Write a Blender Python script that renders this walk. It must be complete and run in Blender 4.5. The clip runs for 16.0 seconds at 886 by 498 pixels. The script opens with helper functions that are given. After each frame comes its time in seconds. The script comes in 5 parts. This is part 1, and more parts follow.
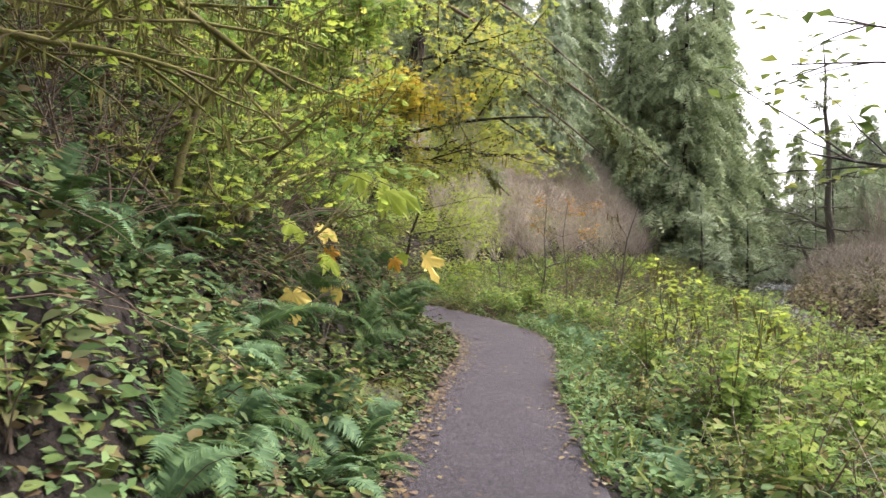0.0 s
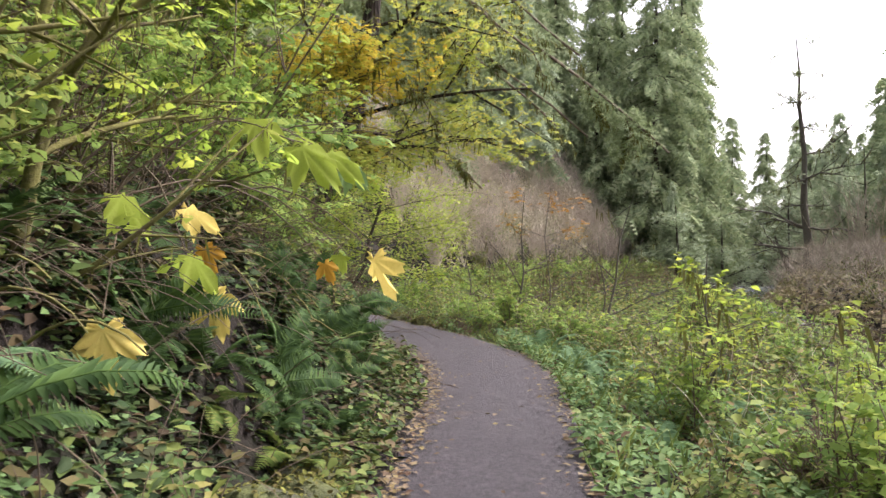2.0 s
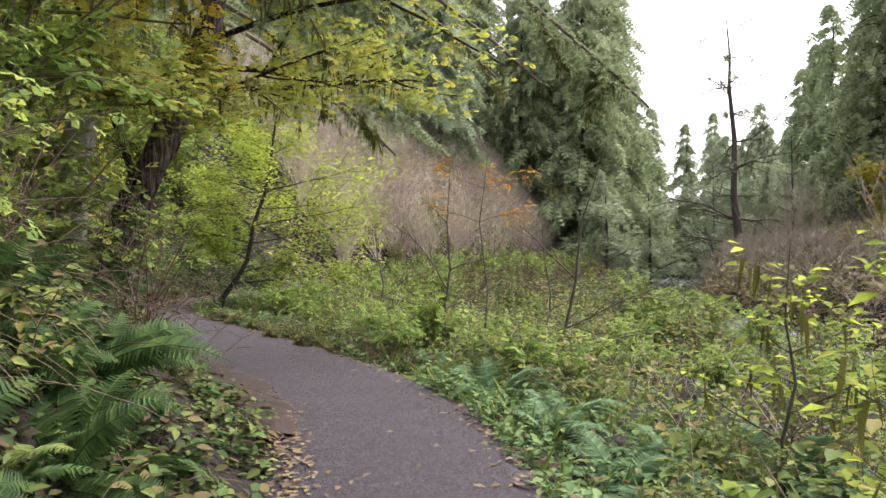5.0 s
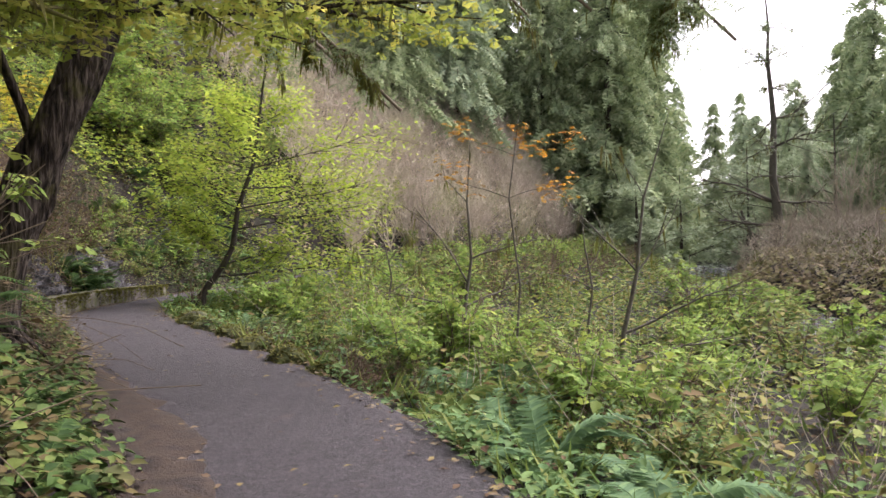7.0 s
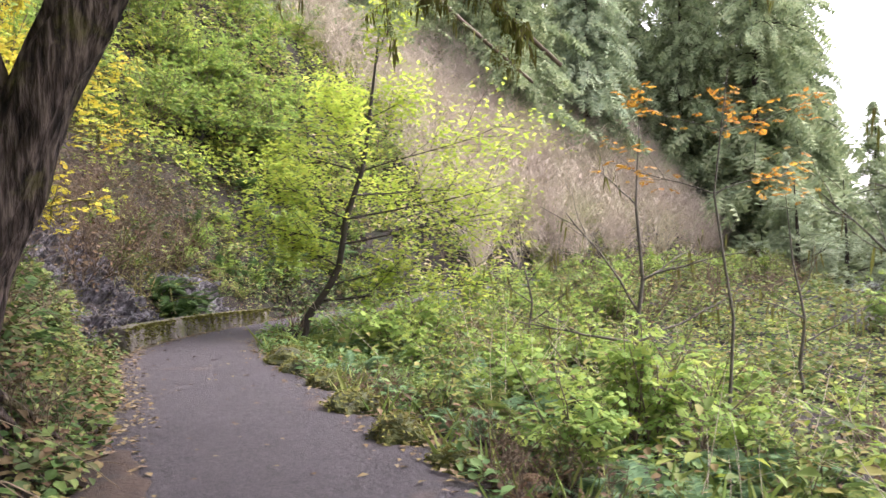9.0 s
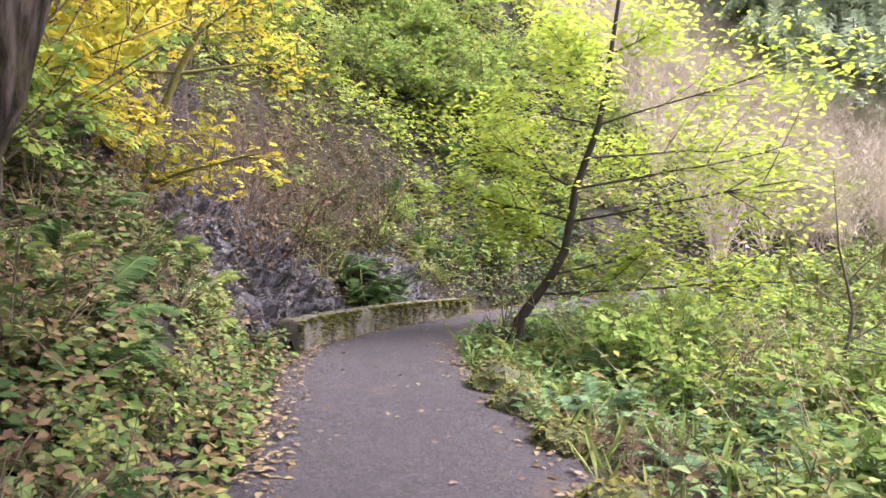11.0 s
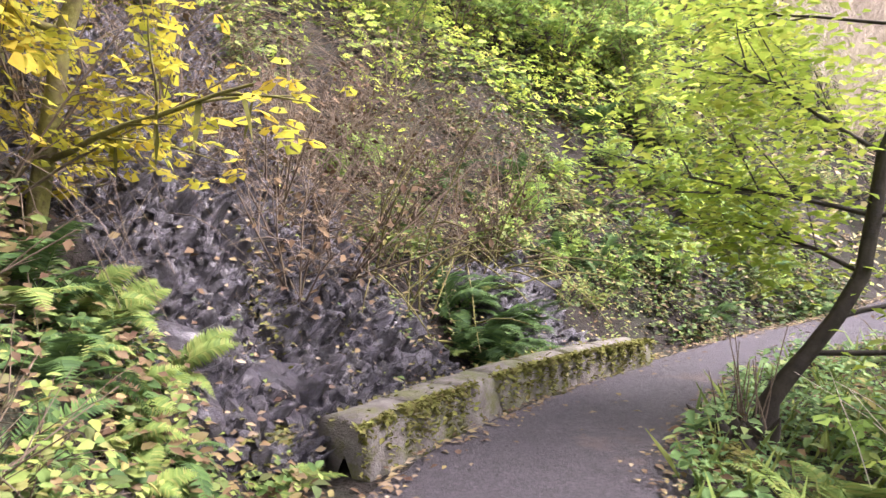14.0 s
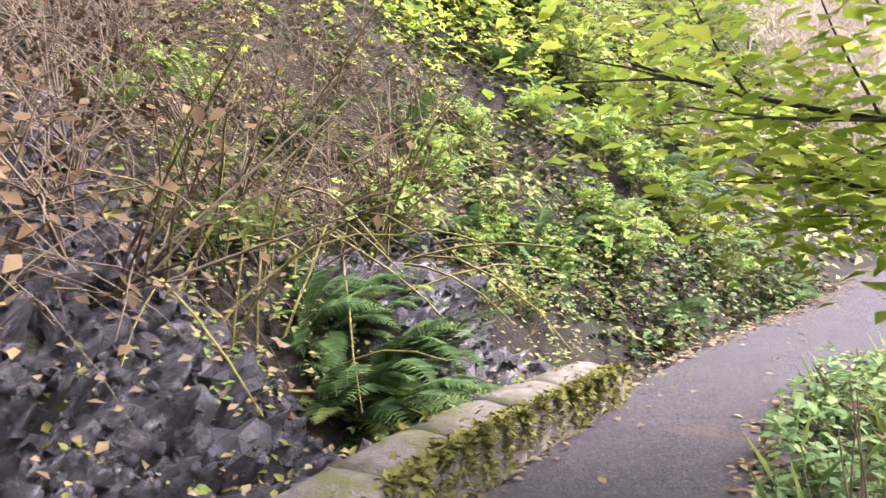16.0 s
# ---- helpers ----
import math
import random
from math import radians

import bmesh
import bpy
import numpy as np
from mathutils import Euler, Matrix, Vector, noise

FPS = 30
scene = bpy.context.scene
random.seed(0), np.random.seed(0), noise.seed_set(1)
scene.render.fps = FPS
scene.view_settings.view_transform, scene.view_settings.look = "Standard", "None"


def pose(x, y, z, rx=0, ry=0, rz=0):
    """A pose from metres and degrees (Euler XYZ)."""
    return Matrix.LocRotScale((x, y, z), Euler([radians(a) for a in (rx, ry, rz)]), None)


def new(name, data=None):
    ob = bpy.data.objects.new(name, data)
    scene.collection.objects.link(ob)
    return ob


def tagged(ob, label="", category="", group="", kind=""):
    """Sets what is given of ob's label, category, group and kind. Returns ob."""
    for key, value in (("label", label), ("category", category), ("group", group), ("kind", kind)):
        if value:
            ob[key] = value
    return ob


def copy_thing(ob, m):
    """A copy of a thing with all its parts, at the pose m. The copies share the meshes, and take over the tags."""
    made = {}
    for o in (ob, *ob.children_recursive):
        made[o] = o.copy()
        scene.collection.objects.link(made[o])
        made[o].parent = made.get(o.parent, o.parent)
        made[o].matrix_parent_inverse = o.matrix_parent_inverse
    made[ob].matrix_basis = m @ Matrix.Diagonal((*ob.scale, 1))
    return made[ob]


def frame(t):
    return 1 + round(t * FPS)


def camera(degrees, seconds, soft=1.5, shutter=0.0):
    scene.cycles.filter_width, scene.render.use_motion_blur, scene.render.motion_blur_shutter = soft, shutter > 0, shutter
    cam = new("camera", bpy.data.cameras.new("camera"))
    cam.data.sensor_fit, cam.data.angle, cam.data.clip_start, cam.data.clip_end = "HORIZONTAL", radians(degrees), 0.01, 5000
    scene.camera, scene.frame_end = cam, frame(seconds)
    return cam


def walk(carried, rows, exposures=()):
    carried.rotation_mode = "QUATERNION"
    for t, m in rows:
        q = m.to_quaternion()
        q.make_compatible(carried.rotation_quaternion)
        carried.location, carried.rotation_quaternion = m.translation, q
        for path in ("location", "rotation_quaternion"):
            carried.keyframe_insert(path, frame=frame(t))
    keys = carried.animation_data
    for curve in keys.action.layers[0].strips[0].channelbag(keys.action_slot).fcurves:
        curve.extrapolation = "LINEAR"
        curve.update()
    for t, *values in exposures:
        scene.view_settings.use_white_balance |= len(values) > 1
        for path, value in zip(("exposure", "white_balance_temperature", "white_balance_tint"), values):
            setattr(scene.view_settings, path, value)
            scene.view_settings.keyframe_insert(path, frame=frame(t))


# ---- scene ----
cam = camera(61.6, 16.0, soft=1.5, shutter=0.15)
METRES, EYE, TILT, LEAN, TURN = 23.0, 1.55, 0.0, -1.2, 0.0
ROWS = [
    (0.0, 0.0, 0.0, 0.0, -0.0, 0.0, -0.0),
    (0.5, -0.0016, 0.0315, -0.0002, -1.88, 0.42, 0.63),
    (1.0, -0.0003, 0.0623, -0.0007, -2.24, 0.16, 1.19),
    (1.5, -0.0009, 0.0943, -0.0016, -2.42, 0.43, 0.39),
    (2.0, 0.0017, 0.1259, -0.003, -2.73, 0.5, 0.9),
    (2.5, 0.0026, 0.1596, -0.005, -5.84, 0.73, 1.17),
    (3.0, 0.0068, 0.1927, -0.006, -8.42, 0.44, 1.71),
    (3.5, 0.0095, 0.2262, -0.0047, -9.64, -0.49, 1.22),
    (4.0, 0.0144, 0.2588, -0.0035, -9.52, -0.09, 1.16),
    (6.5, 0.037, 0.4079, -0.0076, -8.67, -0.35, 1.12),
    (7.0, 0.0411, 0.4385, -0.0078, -7.74, -0.96, 1.56),
    (7.5, 0.0405, 0.4692, -0.0084, -3.64, -1.46, 1.74),
    (8.0, 0.0408, 0.5024, -0.0083, -3.11, -0.08, 1.35),
    (8.5, 0.0383, 0.5338, -0.0086, -1.0, 0.96, 1.16),
    (9.0, 0.0355, 0.5656, -0.0081, 1.44, 0.57, 2.0),
    (9.5, 0.0297, 0.5962, -0.0088, 7.75, 0.34, 2.78),
    (12.0, -0.0201, 0.7462, -0.0047, 19.2, -0.85, 0.75),
    (12.5, -0.0318, 0.7735, -0.0038, 20.61, -0.27, 1.94),
    (13.0, -0.0446, 0.8026, -0.0012, 21.53, -0.77, 1.73),
    (13.5, -0.0576, 0.8303, 0.0001, 23.25, -1.88, 0.92),
    (14.0, -0.0726, 0.8557, 0.0025, 25.05, -1.53, 1.33),
    (14.5, -0.0839, 0.8824, 0.0031, 25.76, -1.75, 1.72),
    (15.0, -0.0953, 0.9089, 0.0017, 23.95, -1.73, 1.62),
    (15.5, -0.1036, 0.9388, 0.0007, 20.42, -2.97, 2.33),
    (16.0, -0.1143, 0.9675, -0.0, 17.03, -3.38, 1.85),
]
walk(cam, [(t, pose(0, 0, EYE, TILT, LEAN, TURN) @ pose(METRES * x, METRES * y, METRES * z, 90 + pitch, roll, yaw)) for t, x, y, z, yaw, pitch, roll in ROWS],
     exposures=[(0, 2.0, 6400, 23), (4, 1.95, 6400, 23), (6.5, 1.95, 6400, 23), (8, 2.15, 6350, 25), (9.5, 2.7, 6250, 27), (12, 2.85, 6200, 30), (16, 3.25, 6200, 30)])

# ---- light: bright overcast sky, weak broad sun ----
world = bpy.data.worlds.new("overcast")
scene.world = world
world.use_nodes = True
wn = world.node_tree.nodes
sky = wn.new("ShaderNodeTexSky")
sky.sky_type, sky.sun_disc = "NISHITA", False
sky.sun_elevation, sky.sun_rotation = radians(48), radians(70)
sky.dust_density, sky.air_density = 4.0, 1.0
grey = wn.new("ShaderNodeHueSaturation")
grey.inputs["Saturation"].default_value = 0.18
world.node_tree.links.new(sky.outputs[0], grey.inputs["Color"])
world.node_tree.links.new(grey.outputs[0], wn["Background"].inputs["Color"])
wn["Background"].inputs["Strength"].default_value = 0.15
sun_data = bpy.data.lights.new("sun", "SUN")
sun_data.energy, sun_data.angle, sun_data.color = 0.9, radians(18), (1.0, 0.95, 0.87)
sun = new("sun", sun_data)
sun.matrix_world = pose(0, 0, 60, 42, 0, 110)


# ---- materials ----
def ramp(nt, fac, colours):
    r = nt.nodes.new("ShaderNodeValToRGB")
    while len(r.color_ramp.elements) < len(colours):
        r.color_ramp.elements.new(0.5)
    for i, c in enumerate(colours):
        r.color_ramp.elements[i].position = i / max(1, len(colours) - 1)
        r.color_ramp.elements[i].color = (*c, 1)
    nt.links.new(fac, r.inputs["Fac"])
    return r.outputs["Color"]


def noise_tex(nt, scale, detail=4, rough=0.6):
    tc = nt.nodes.new("ShaderNodeNewGeometry")
    n = nt.nodes.new("ShaderNodeTexNoise")
    n.inputs["Scale"].default_value, n.inputs["Detail"].default_value, n.inputs["Roughness"].default_value = scale, detail, rough
    nt.links.new(tc.outputs["Position"], n.inputs["Vector"])
    return n.outputs["Fac"]


def mixc(nt, fac, a, b, mode="MIX"):
    m = nt.nodes.new("ShaderNodeMix")
    m.data_type, m.blend_type = "RGBA", mode
    for v, s in ((fac, m.inputs["Factor"]), (a, m.inputs["A"]), (b, m.inputs["B"])):
        if isinstance(v, (int, float)):
            s.default_value = v
        elif isinstance(v, tuple):
            s.default_value = (*v, 1)
        else:
            nt.links.new(v, s)
    return m.outputs["Result"]


def step(nt, fac, lo, hi):
    m = nt.nodes.new("ShaderNodeMapRange")
    m.inputs["From Min"].default_value, m.inputs["From Max"].default_value = lo, hi
    nt.links.new(fac, m.inputs["Value"])
    return m.outputs["Result"]


def bump(nt, bsdf, height, strength, dist):
    b = nt.nodes.new("ShaderNodeBump")
    b.inputs["Strength"].default_value, b.inputs["Distance"].default_value = strength, dist
    nt.links.new(height, b.inputs["Height"])
    nt.links.new(b.outputs["Normal"], bsdf.inputs["Normal"])


def base_mat(name, rough=0.8):
    m = bpy.data.materials.new(name)
    m.use_nodes = True
    b = m.node_tree.nodes["Principled BSDF"]
    b.inputs["Roughness"].default_value = rough
    return m, m.node_tree, b


def leaf_mat(name, colours, rough=0.65, through_light=0.32):
    m, nt, b = base_mat(name, rough)
    g = nt.nodes.new("ShaderNodeNewGeometry")
    col = ramp(nt, g.outputs["Random Per Island"], colours)
    big = noise_tex(nt, 0.9, 2)
    col = mixc(nt, step(nt, big, 0.35, 0.7), col, mixc(nt, 0.45, col, (0.75, 0.8, 0.55), "MULTIPLY"))
    fine = noise_tex(nt, 45, 3)
    col = mixc(nt, step(nt, fine, 0.5, 0.9), col, mixc(nt, 0.5, col, (0.55, 0.5, 0.3), "MULTIPLY"))
    nt.links.new(col, b.inputs["Base Color"])
    b.inputs["Specular IOR Level"].default_value = 0.1
    tr = nt.nodes.new("ShaderNodeBsdfTranslucent")
    nt.links.new(col, tr.inputs["Color"])
    mx = nt.nodes.new("ShaderNodeMixShader")
    mx.inputs[0].default_value = through_light
    out = nt.nodes["Material Output"]
    nt.links.new(b.outputs[0], mx.inputs[1])
    nt.links.new(tr.outputs[0], mx.inputs[2])
    nt.links.new(mx.outputs[0], out.inputs["Surface"])
    return m


def rough_mat(name, colours, scale=3.0, fine=30.0, rough=0.85, relief=0.02, spec=0.3):
    m, nt, b = base_mat(name, rough)
    big, small = noise_tex(nt, scale, 5), noise_tex(nt, fine, 4)
    col = ramp(nt, step(nt, big, 0.3, 0.7), colours)
    col = mixc(nt, step(nt, small, 0.35, 0.75), col, mixc(nt, 0.6, col, (0.45, 0.45, 0.42), "MULTIPLY"))
    nt.links.new(col, b.inputs["Base Color"])
    b.inputs["Specular IOR Level"].default_value = spec
    bump(nt, b, small, 0.7, relief)
    return m


def bark_mat():
    m, nt, b = base_mat("ridged_bark", 0.95)
    g = nt.nodes.new("ShaderNodeNewGeometry")
    mp = nt.nodes.new("ShaderNodeMapping")
    mp.inputs["Scale"].default_value = (1, 1, 0.16)
    nt.links.new(g.outputs["Position"], mp.inputs["Vector"])
    ridge = nt.nodes.new("ShaderNodeTexNoise")
    ridge.inputs["Scale"].default_value, ridge.inputs["Detail"].default_value = 24, 5
    nt.links.new(mp.outputs["Vector"], ridge.inputs["Vector"])
    big = noise_tex(nt, 2.2, 5, 0.7)
    col = ramp(nt, step(nt, ridge.outputs["Fac"], 0.36, 0.64), [(0.008, 0.006, 0.005), (0.035, 0.026, 0.021), (0.10, 0.08, 0.066)])
    col = mixc(nt, step(nt, big, 0.54, 0.66), col, mixc(nt, 0.55, col, (0.10, 0.095, 0.03)))
    nt.links.new(col, b.inputs["Base Color"])
    b.inputs["Specular IOR Level"].default_value = 0.2
    bump(nt, b, ridge.outputs["Fac"], 1.0, 0.06)
    return m


M_fern = leaf_mat("fern_green", [(0.034, 0.068, 0.026), (0.056, 0.105, 0.032), (0.086, 0.146, 0.041), (0.053, 0.094, 0.041)])
M_fern_pale = leaf_mat("fern_pale", [(0.099, 0.155, 0.043), (0.136, 0.198, 0.050), (0.186, 0.236, 0.062), (0.211, 0.223, 0.074)])
M_fern_cool = leaf_mat("fern_cool_green", [(0.09, 0.16, 0.085), (0.13, 0.22, 0.11), (0.18, 0.28, 0.13)])
# Near-black leaf colour that stands in for the gloom under the overhang.
M_gloom = leaf_mat("recess_shade_green", [(0.015, 0.025, 0.012), (0.03, 0.05, 0.02), (0.05, 0.08, 0.03), (0.035, 0.025, 0.015), (0.06, 0.04, 0.025)], through_light=0.1)
M_fresh = leaf_mat("fresh_green_leaf", [(0.126, 0.210, 0.049), (0.189, 0.294, 0.068), (0.263, 0.367, 0.088), (0.347, 0.410, 0.088)], through_light=0.45)
M_cover = leaf_mat("cover_green", [(0.060, 0.100, 0.032), (0.110, 0.170, 0.049), (0.170, 0.230, 0.065), (0.239, 0.279, 0.076), (0.090, 0.130, 0.054), (0.279, 0.259, 0.086), (0.199, 0.140, 0.076)])
# Bank greens and browns darkened: the bank's shadow is in the colour.
M_bank = leaf_mat("shaded_bank_green", [(0.025, 0.051, 0.017), (0.051, 0.093, 0.025), (0.085, 0.128, 0.038), (0.136, 0.170, 0.047), (0.043, 0.064, 0.025), (0.136, 0.111, 0.047), (0.068, 0.047, 0.025)], through_light=0.12)
M_cover_blue = leaf_mat("cover_cool_green", [(0.082, 0.155, 0.063), (0.133, 0.226, 0.087), (0.185, 0.278, 0.106), (0.113, 0.185, 0.078), (0.226, 0.268, 0.097)])
M_lime = leaf_mat("lime_leaf", [(0.228, 0.323, 0.048), (0.304, 0.399, 0.062), (0.380, 0.465, 0.077), (0.437, 0.456, 0.086)], through_light=0.66)
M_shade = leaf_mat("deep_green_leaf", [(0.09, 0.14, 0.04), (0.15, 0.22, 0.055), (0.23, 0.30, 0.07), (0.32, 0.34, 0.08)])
M_yellow = leaf_mat("yellow_leaf", [(0.460, 0.423, 0.055), (0.524, 0.442, 0.055), (0.405, 0.423, 0.055), (0.506, 0.368, 0.046), (0.350, 0.405, 0.055)], through_light=0.5)
M_yellowgreen = leaf_mat("yellow_green_leaf", [(0.440, 0.460, 0.096), (0.360, 0.440, 0.096), (0.520, 0.460, 0.112), (0.300, 0.400, 0.080)], through_light=0.5)
M_gold = leaf_mat("golden_leaf", [(0.52, 0.40, 0.05), (0.46, 0.42, 0.06), (0.36, 0.40, 0.06), (0.58, 0.38, 0.05), (0.50, 0.46, 0.08)], through_light=0.5)
M_orange = leaf_mat("orange_leaf", [(0.45, 0.20, 0.03), (0.50, 0.29, 0.04), (0.36, 0.16, 0.03)], through_light=0.45)
M_bigyellow = leaf_mat("turning_maple_leaf", [(0.74, 0.66, 0.20), (0.70, 0.56, 0.15), (0.76, 0.62, 0.24)], through_light=0.3)
M_dead = leaf_mat("dead_leaf", [(0.060, 0.036, 0.021), (0.102, 0.066, 0.036), (0.138, 0.093, 0.051), (0.054, 0.030, 0.018), (0.156, 0.114, 0.066)], rough=0.7, through_light=0.1)
M_tan = leaf_mat("tan_olive_leaf", [(0.345, 0.265, 0.172), (0.414, 0.333, 0.218), (0.391, 0.356, 0.161), (0.299, 0.299, 0.138), (0.253, 0.196, 0.138)], rough=0.7, through_light=0.2)
M_litter = leaf_mat("fallen_leaf", [(0.112, 0.075, 0.052), (0.188, 0.141, 0.094), (0.225, 0.178, 0.084), (0.075, 0.042, 0.028), (0.262, 0.216, 0.150)], rough=0.7, through_light=0.05)
# Both needle colours are lightened to carry distance haze, the grey one most.
M_needle = leaf_mat("hazed_conifer_needles", [(0.171, 0.228, 0.128), (0.243, 0.307, 0.173), (0.329, 0.392, 0.218), (0.355, 0.392, 0.235)], rough=0.85, through_light=0.3)
M_needle_grey = leaf_mat("hazed_grey_green_needles", [(0.251, 0.326, 0.216), (0.326, 0.401, 0.261), (0.401, 0.464, 0.295), (0.301, 0.351, 0.238)], rough=0.6, through_light=0.25)
M_grit = rough_mat("trail_grit", [(0.045, 0.039, 0.044), (0.090, 0.078, 0.086), (0.150, 0.135, 0.143)], 40, 90, 0.8, 0.002)
M_moss = leaf_mat("hanging_moss", [(0.10, 0.10, 0.03), (0.16, 0.165, 0.045), (0.12, 0.10, 0.04), (0.20, 0.21, 0.055)], rough=0.9, through_light=0.2)
M_bark = bark_mat()
M_darkbark = rough_mat("wet_dark_bark", [(0.02, 0.016, 0.012), (0.05, 0.04, 0.03)], 8, 40, 0.8, 0.01)
M_greybark = rough_mat("lichen_grey_bark", [(0.10, 0.095, 0.08), (0.20, 0.20, 0.17), (0.12, 0.13, 0.08)], 8, 40, 0.9, 0.01)
M_mossbark = rough_mat("mossy_bark", [(0.08, 0.07, 0.03), (0.17, 0.16, 0.045), (0.10, 0.075, 0.045)], 6, 35, 0.95, 0.02)
M_twig = rough_mat("brown_twig", [(0.079, 0.059, 0.040), (0.139, 0.104, 0.072), (0.109, 0.090, 0.050)], 3, 20, 0.85, 0.004)
M_paletwig = rough_mat("pale_winter_twig", [(0.36, 0.30, 0.245), (0.48, 0.41, 0.33), (0.45, 0.43, 0.27)], 0.4, 9, 0.85, 0.004)
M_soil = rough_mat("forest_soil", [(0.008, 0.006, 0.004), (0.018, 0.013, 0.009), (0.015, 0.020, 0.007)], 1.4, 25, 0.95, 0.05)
M_dirt = rough_mat("trodden_dirt", [(0.022, 0.017, 0.016), (0.055, 0.038, 0.028), (0.03, 0.025, 0.024)], 3.5, 55, 0.9, 0.03)
M_sapling = rough_mat("sapling_bark", [(0.05, 0.042, 0.032), (0.11, 0.10, 0.08), (0.07, 0.065, 0.04)], 6, 30, 0.9, 0.006)
M_mossrock = rough_mat("mossy_rock", [(0.05, 0.045, 0.04), (0.07, 0.08, 0.03), (0.10, 0.115, 0.035)], 5, 45, 0.9, 0.03)


def wet_rock():
    m, nt, b = base_mat("wet_black_rock", 0.3)
    big, small = noise_tex(nt, 9, 8, 0.8), noise_tex(nt, 30, 6, 0.75)
    col = ramp(nt, step(nt, big, 0.38, 0.62), [(0.004, 0.004, 0.004), (0.03, 0.027, 0.036), (0.016, 0.012, 0.010), (0.08, 0.075, 0.095), (0.022, 0.018, 0.02)])
    g = nt.nodes.new("ShaderNodeNewGeometry")
    col = mixc(nt, step(nt, g.outputs["Random Per Island"], 0.3, 1.0), col, mixc(nt, 0.4, col, (0.06, 0.05, 0.058)))
    nt.links.new(col, b.inputs["Base Color"])
    b.inputs["Coat Weight"].default_value, b.inputs["Coat Roughness"].default_value = 0.15, 0.2
    nt.links.new(ramp(nt, small, [(0.25,) * 3, (0.7,) * 3]), b.inputs["Roughness"])
    bump(nt, b, small, 1.0, 0.04)
    return m


def trail_mat():
    m, nt, b = base_mat("packed_gravel", 0.75)
    big, mid, small = noise_tex(nt, 0.8, 5), noise_tex(nt, 11, 9, 0.85), noise_tex(nt, 42, 6, 0.85)
    col = ramp(nt, step(nt, mid, 0.25, 0.75), [(0.014, 0.011, 0.013), (0.033, 0.027, 0.032), (0.068, 0.057, 0.064)])
    col = mixc(nt, step(nt, small, 0.53, 0.66), col, (0.125, 0.108, 0.115))
    col = mixc(nt, step(nt, small, 0.42, 0.28), col, (0.022, 0.018, 0.02))
    col = mixc(nt, step(nt, big, 0.62, 0.75), col, (0.10, 0.068, 0.05))
    nt.links.new(col, b.inputs["Base Color"])
    bump(nt, b, small, 1.0, 0.03)
    return m


def concrete_mat():
    m, nt, b = base_mat("stained_concrete", 0.85)
    g = nt.nodes.new("ShaderNodeNewGeometry")
    big, mid, small = noise_tex(nt, 3.5, 6, 0.7), noise_tex(nt, 9, 5), noise_tex(nt, 60, 4)
    col = ramp(nt, step(nt, mid, 0.25, 0.75), [(0.05, 0.042, 0.036), (0.12, 0.105, 0.09), (0.19, 0.17, 0.155)])
    col = mixc(nt, step(nt, big, 0.48, 0.6), col, (0.075, 0.08, 0.02))
    col = mixc(nt, step(nt, small, 0.55, 0.8), col, (0.07, 0.06, 0.045))
    nt.links.new(col, b.inputs["Base Color"])
    bump(nt, b, small, 0.8, 0.02)
    return m


def water_mat():
    m, nt, b = base_mat("river_water", 0.12)
    n = noise_tex(nt, 1.6, 5, 0.65)
    nt.links.new(ramp(nt, step(nt, n, 0.38, 0.62), [(0.05, 0.055, 0.06), (0.14, 0.15, 0.165), (0.5, 0.52, 0.56)]), b.inputs["Base Color"])
    bump(nt, b, n, 0.6, 0.25)
    return m


M_rock, M_trail, M_concrete, M_water = wet_rock(), trail_mat(), concrete_mat(), water_mat()

# ---- mesh helpers ----
RNG = np.random.default_rng(7)


def mesh_of(name, V, F, mat, smooth=False):
    V, F = np.asarray(V, dtype=np.float32), np.asarray(F, dtype=np.int32)
    me = bpy.data.meshes.new(name)
    n, k = F.shape
    me.vertices.add(len(V))
    me.vertices.foreach_set("co", V.ravel())
    me.loops.add(n * k)
    me.loops.foreach_set("vertex_index", F.ravel())
    me.polygons.add(n)
    me.polygons.foreach_set("loop_start", np.arange(0, n * k, k, dtype=np.int32))
    me.materials.append(mat)
    me.update(calc_edges=True)
    if smooth:
        me.polygons.foreach_set("use_smooth", np.ones(n, dtype=bool))
    return me


def join(chunks):
    V, F, o = [], [], 0
    for v, f in chunks:
        V.append(np.asarray(v)), F.append(np.asarray(f) + o)
        o += len(v)
    return np.concatenate(V), np.concatenate(F)


def part(name, me, parent, label=""):
    ob = new(name, me)
    ob.parent = parent
    return tagged(ob, label)


def base(name, loc, label, category, group="", kind=""):
    ob = new(name)
    ob.location = loc
    ob.empty_display_size = 0.2
    return tagged(ob, label, category, group, kind)


def unit(v):
    return v / np.maximum(1e-9, np.linalg.norm(v, axis=-1, keepdims=True))


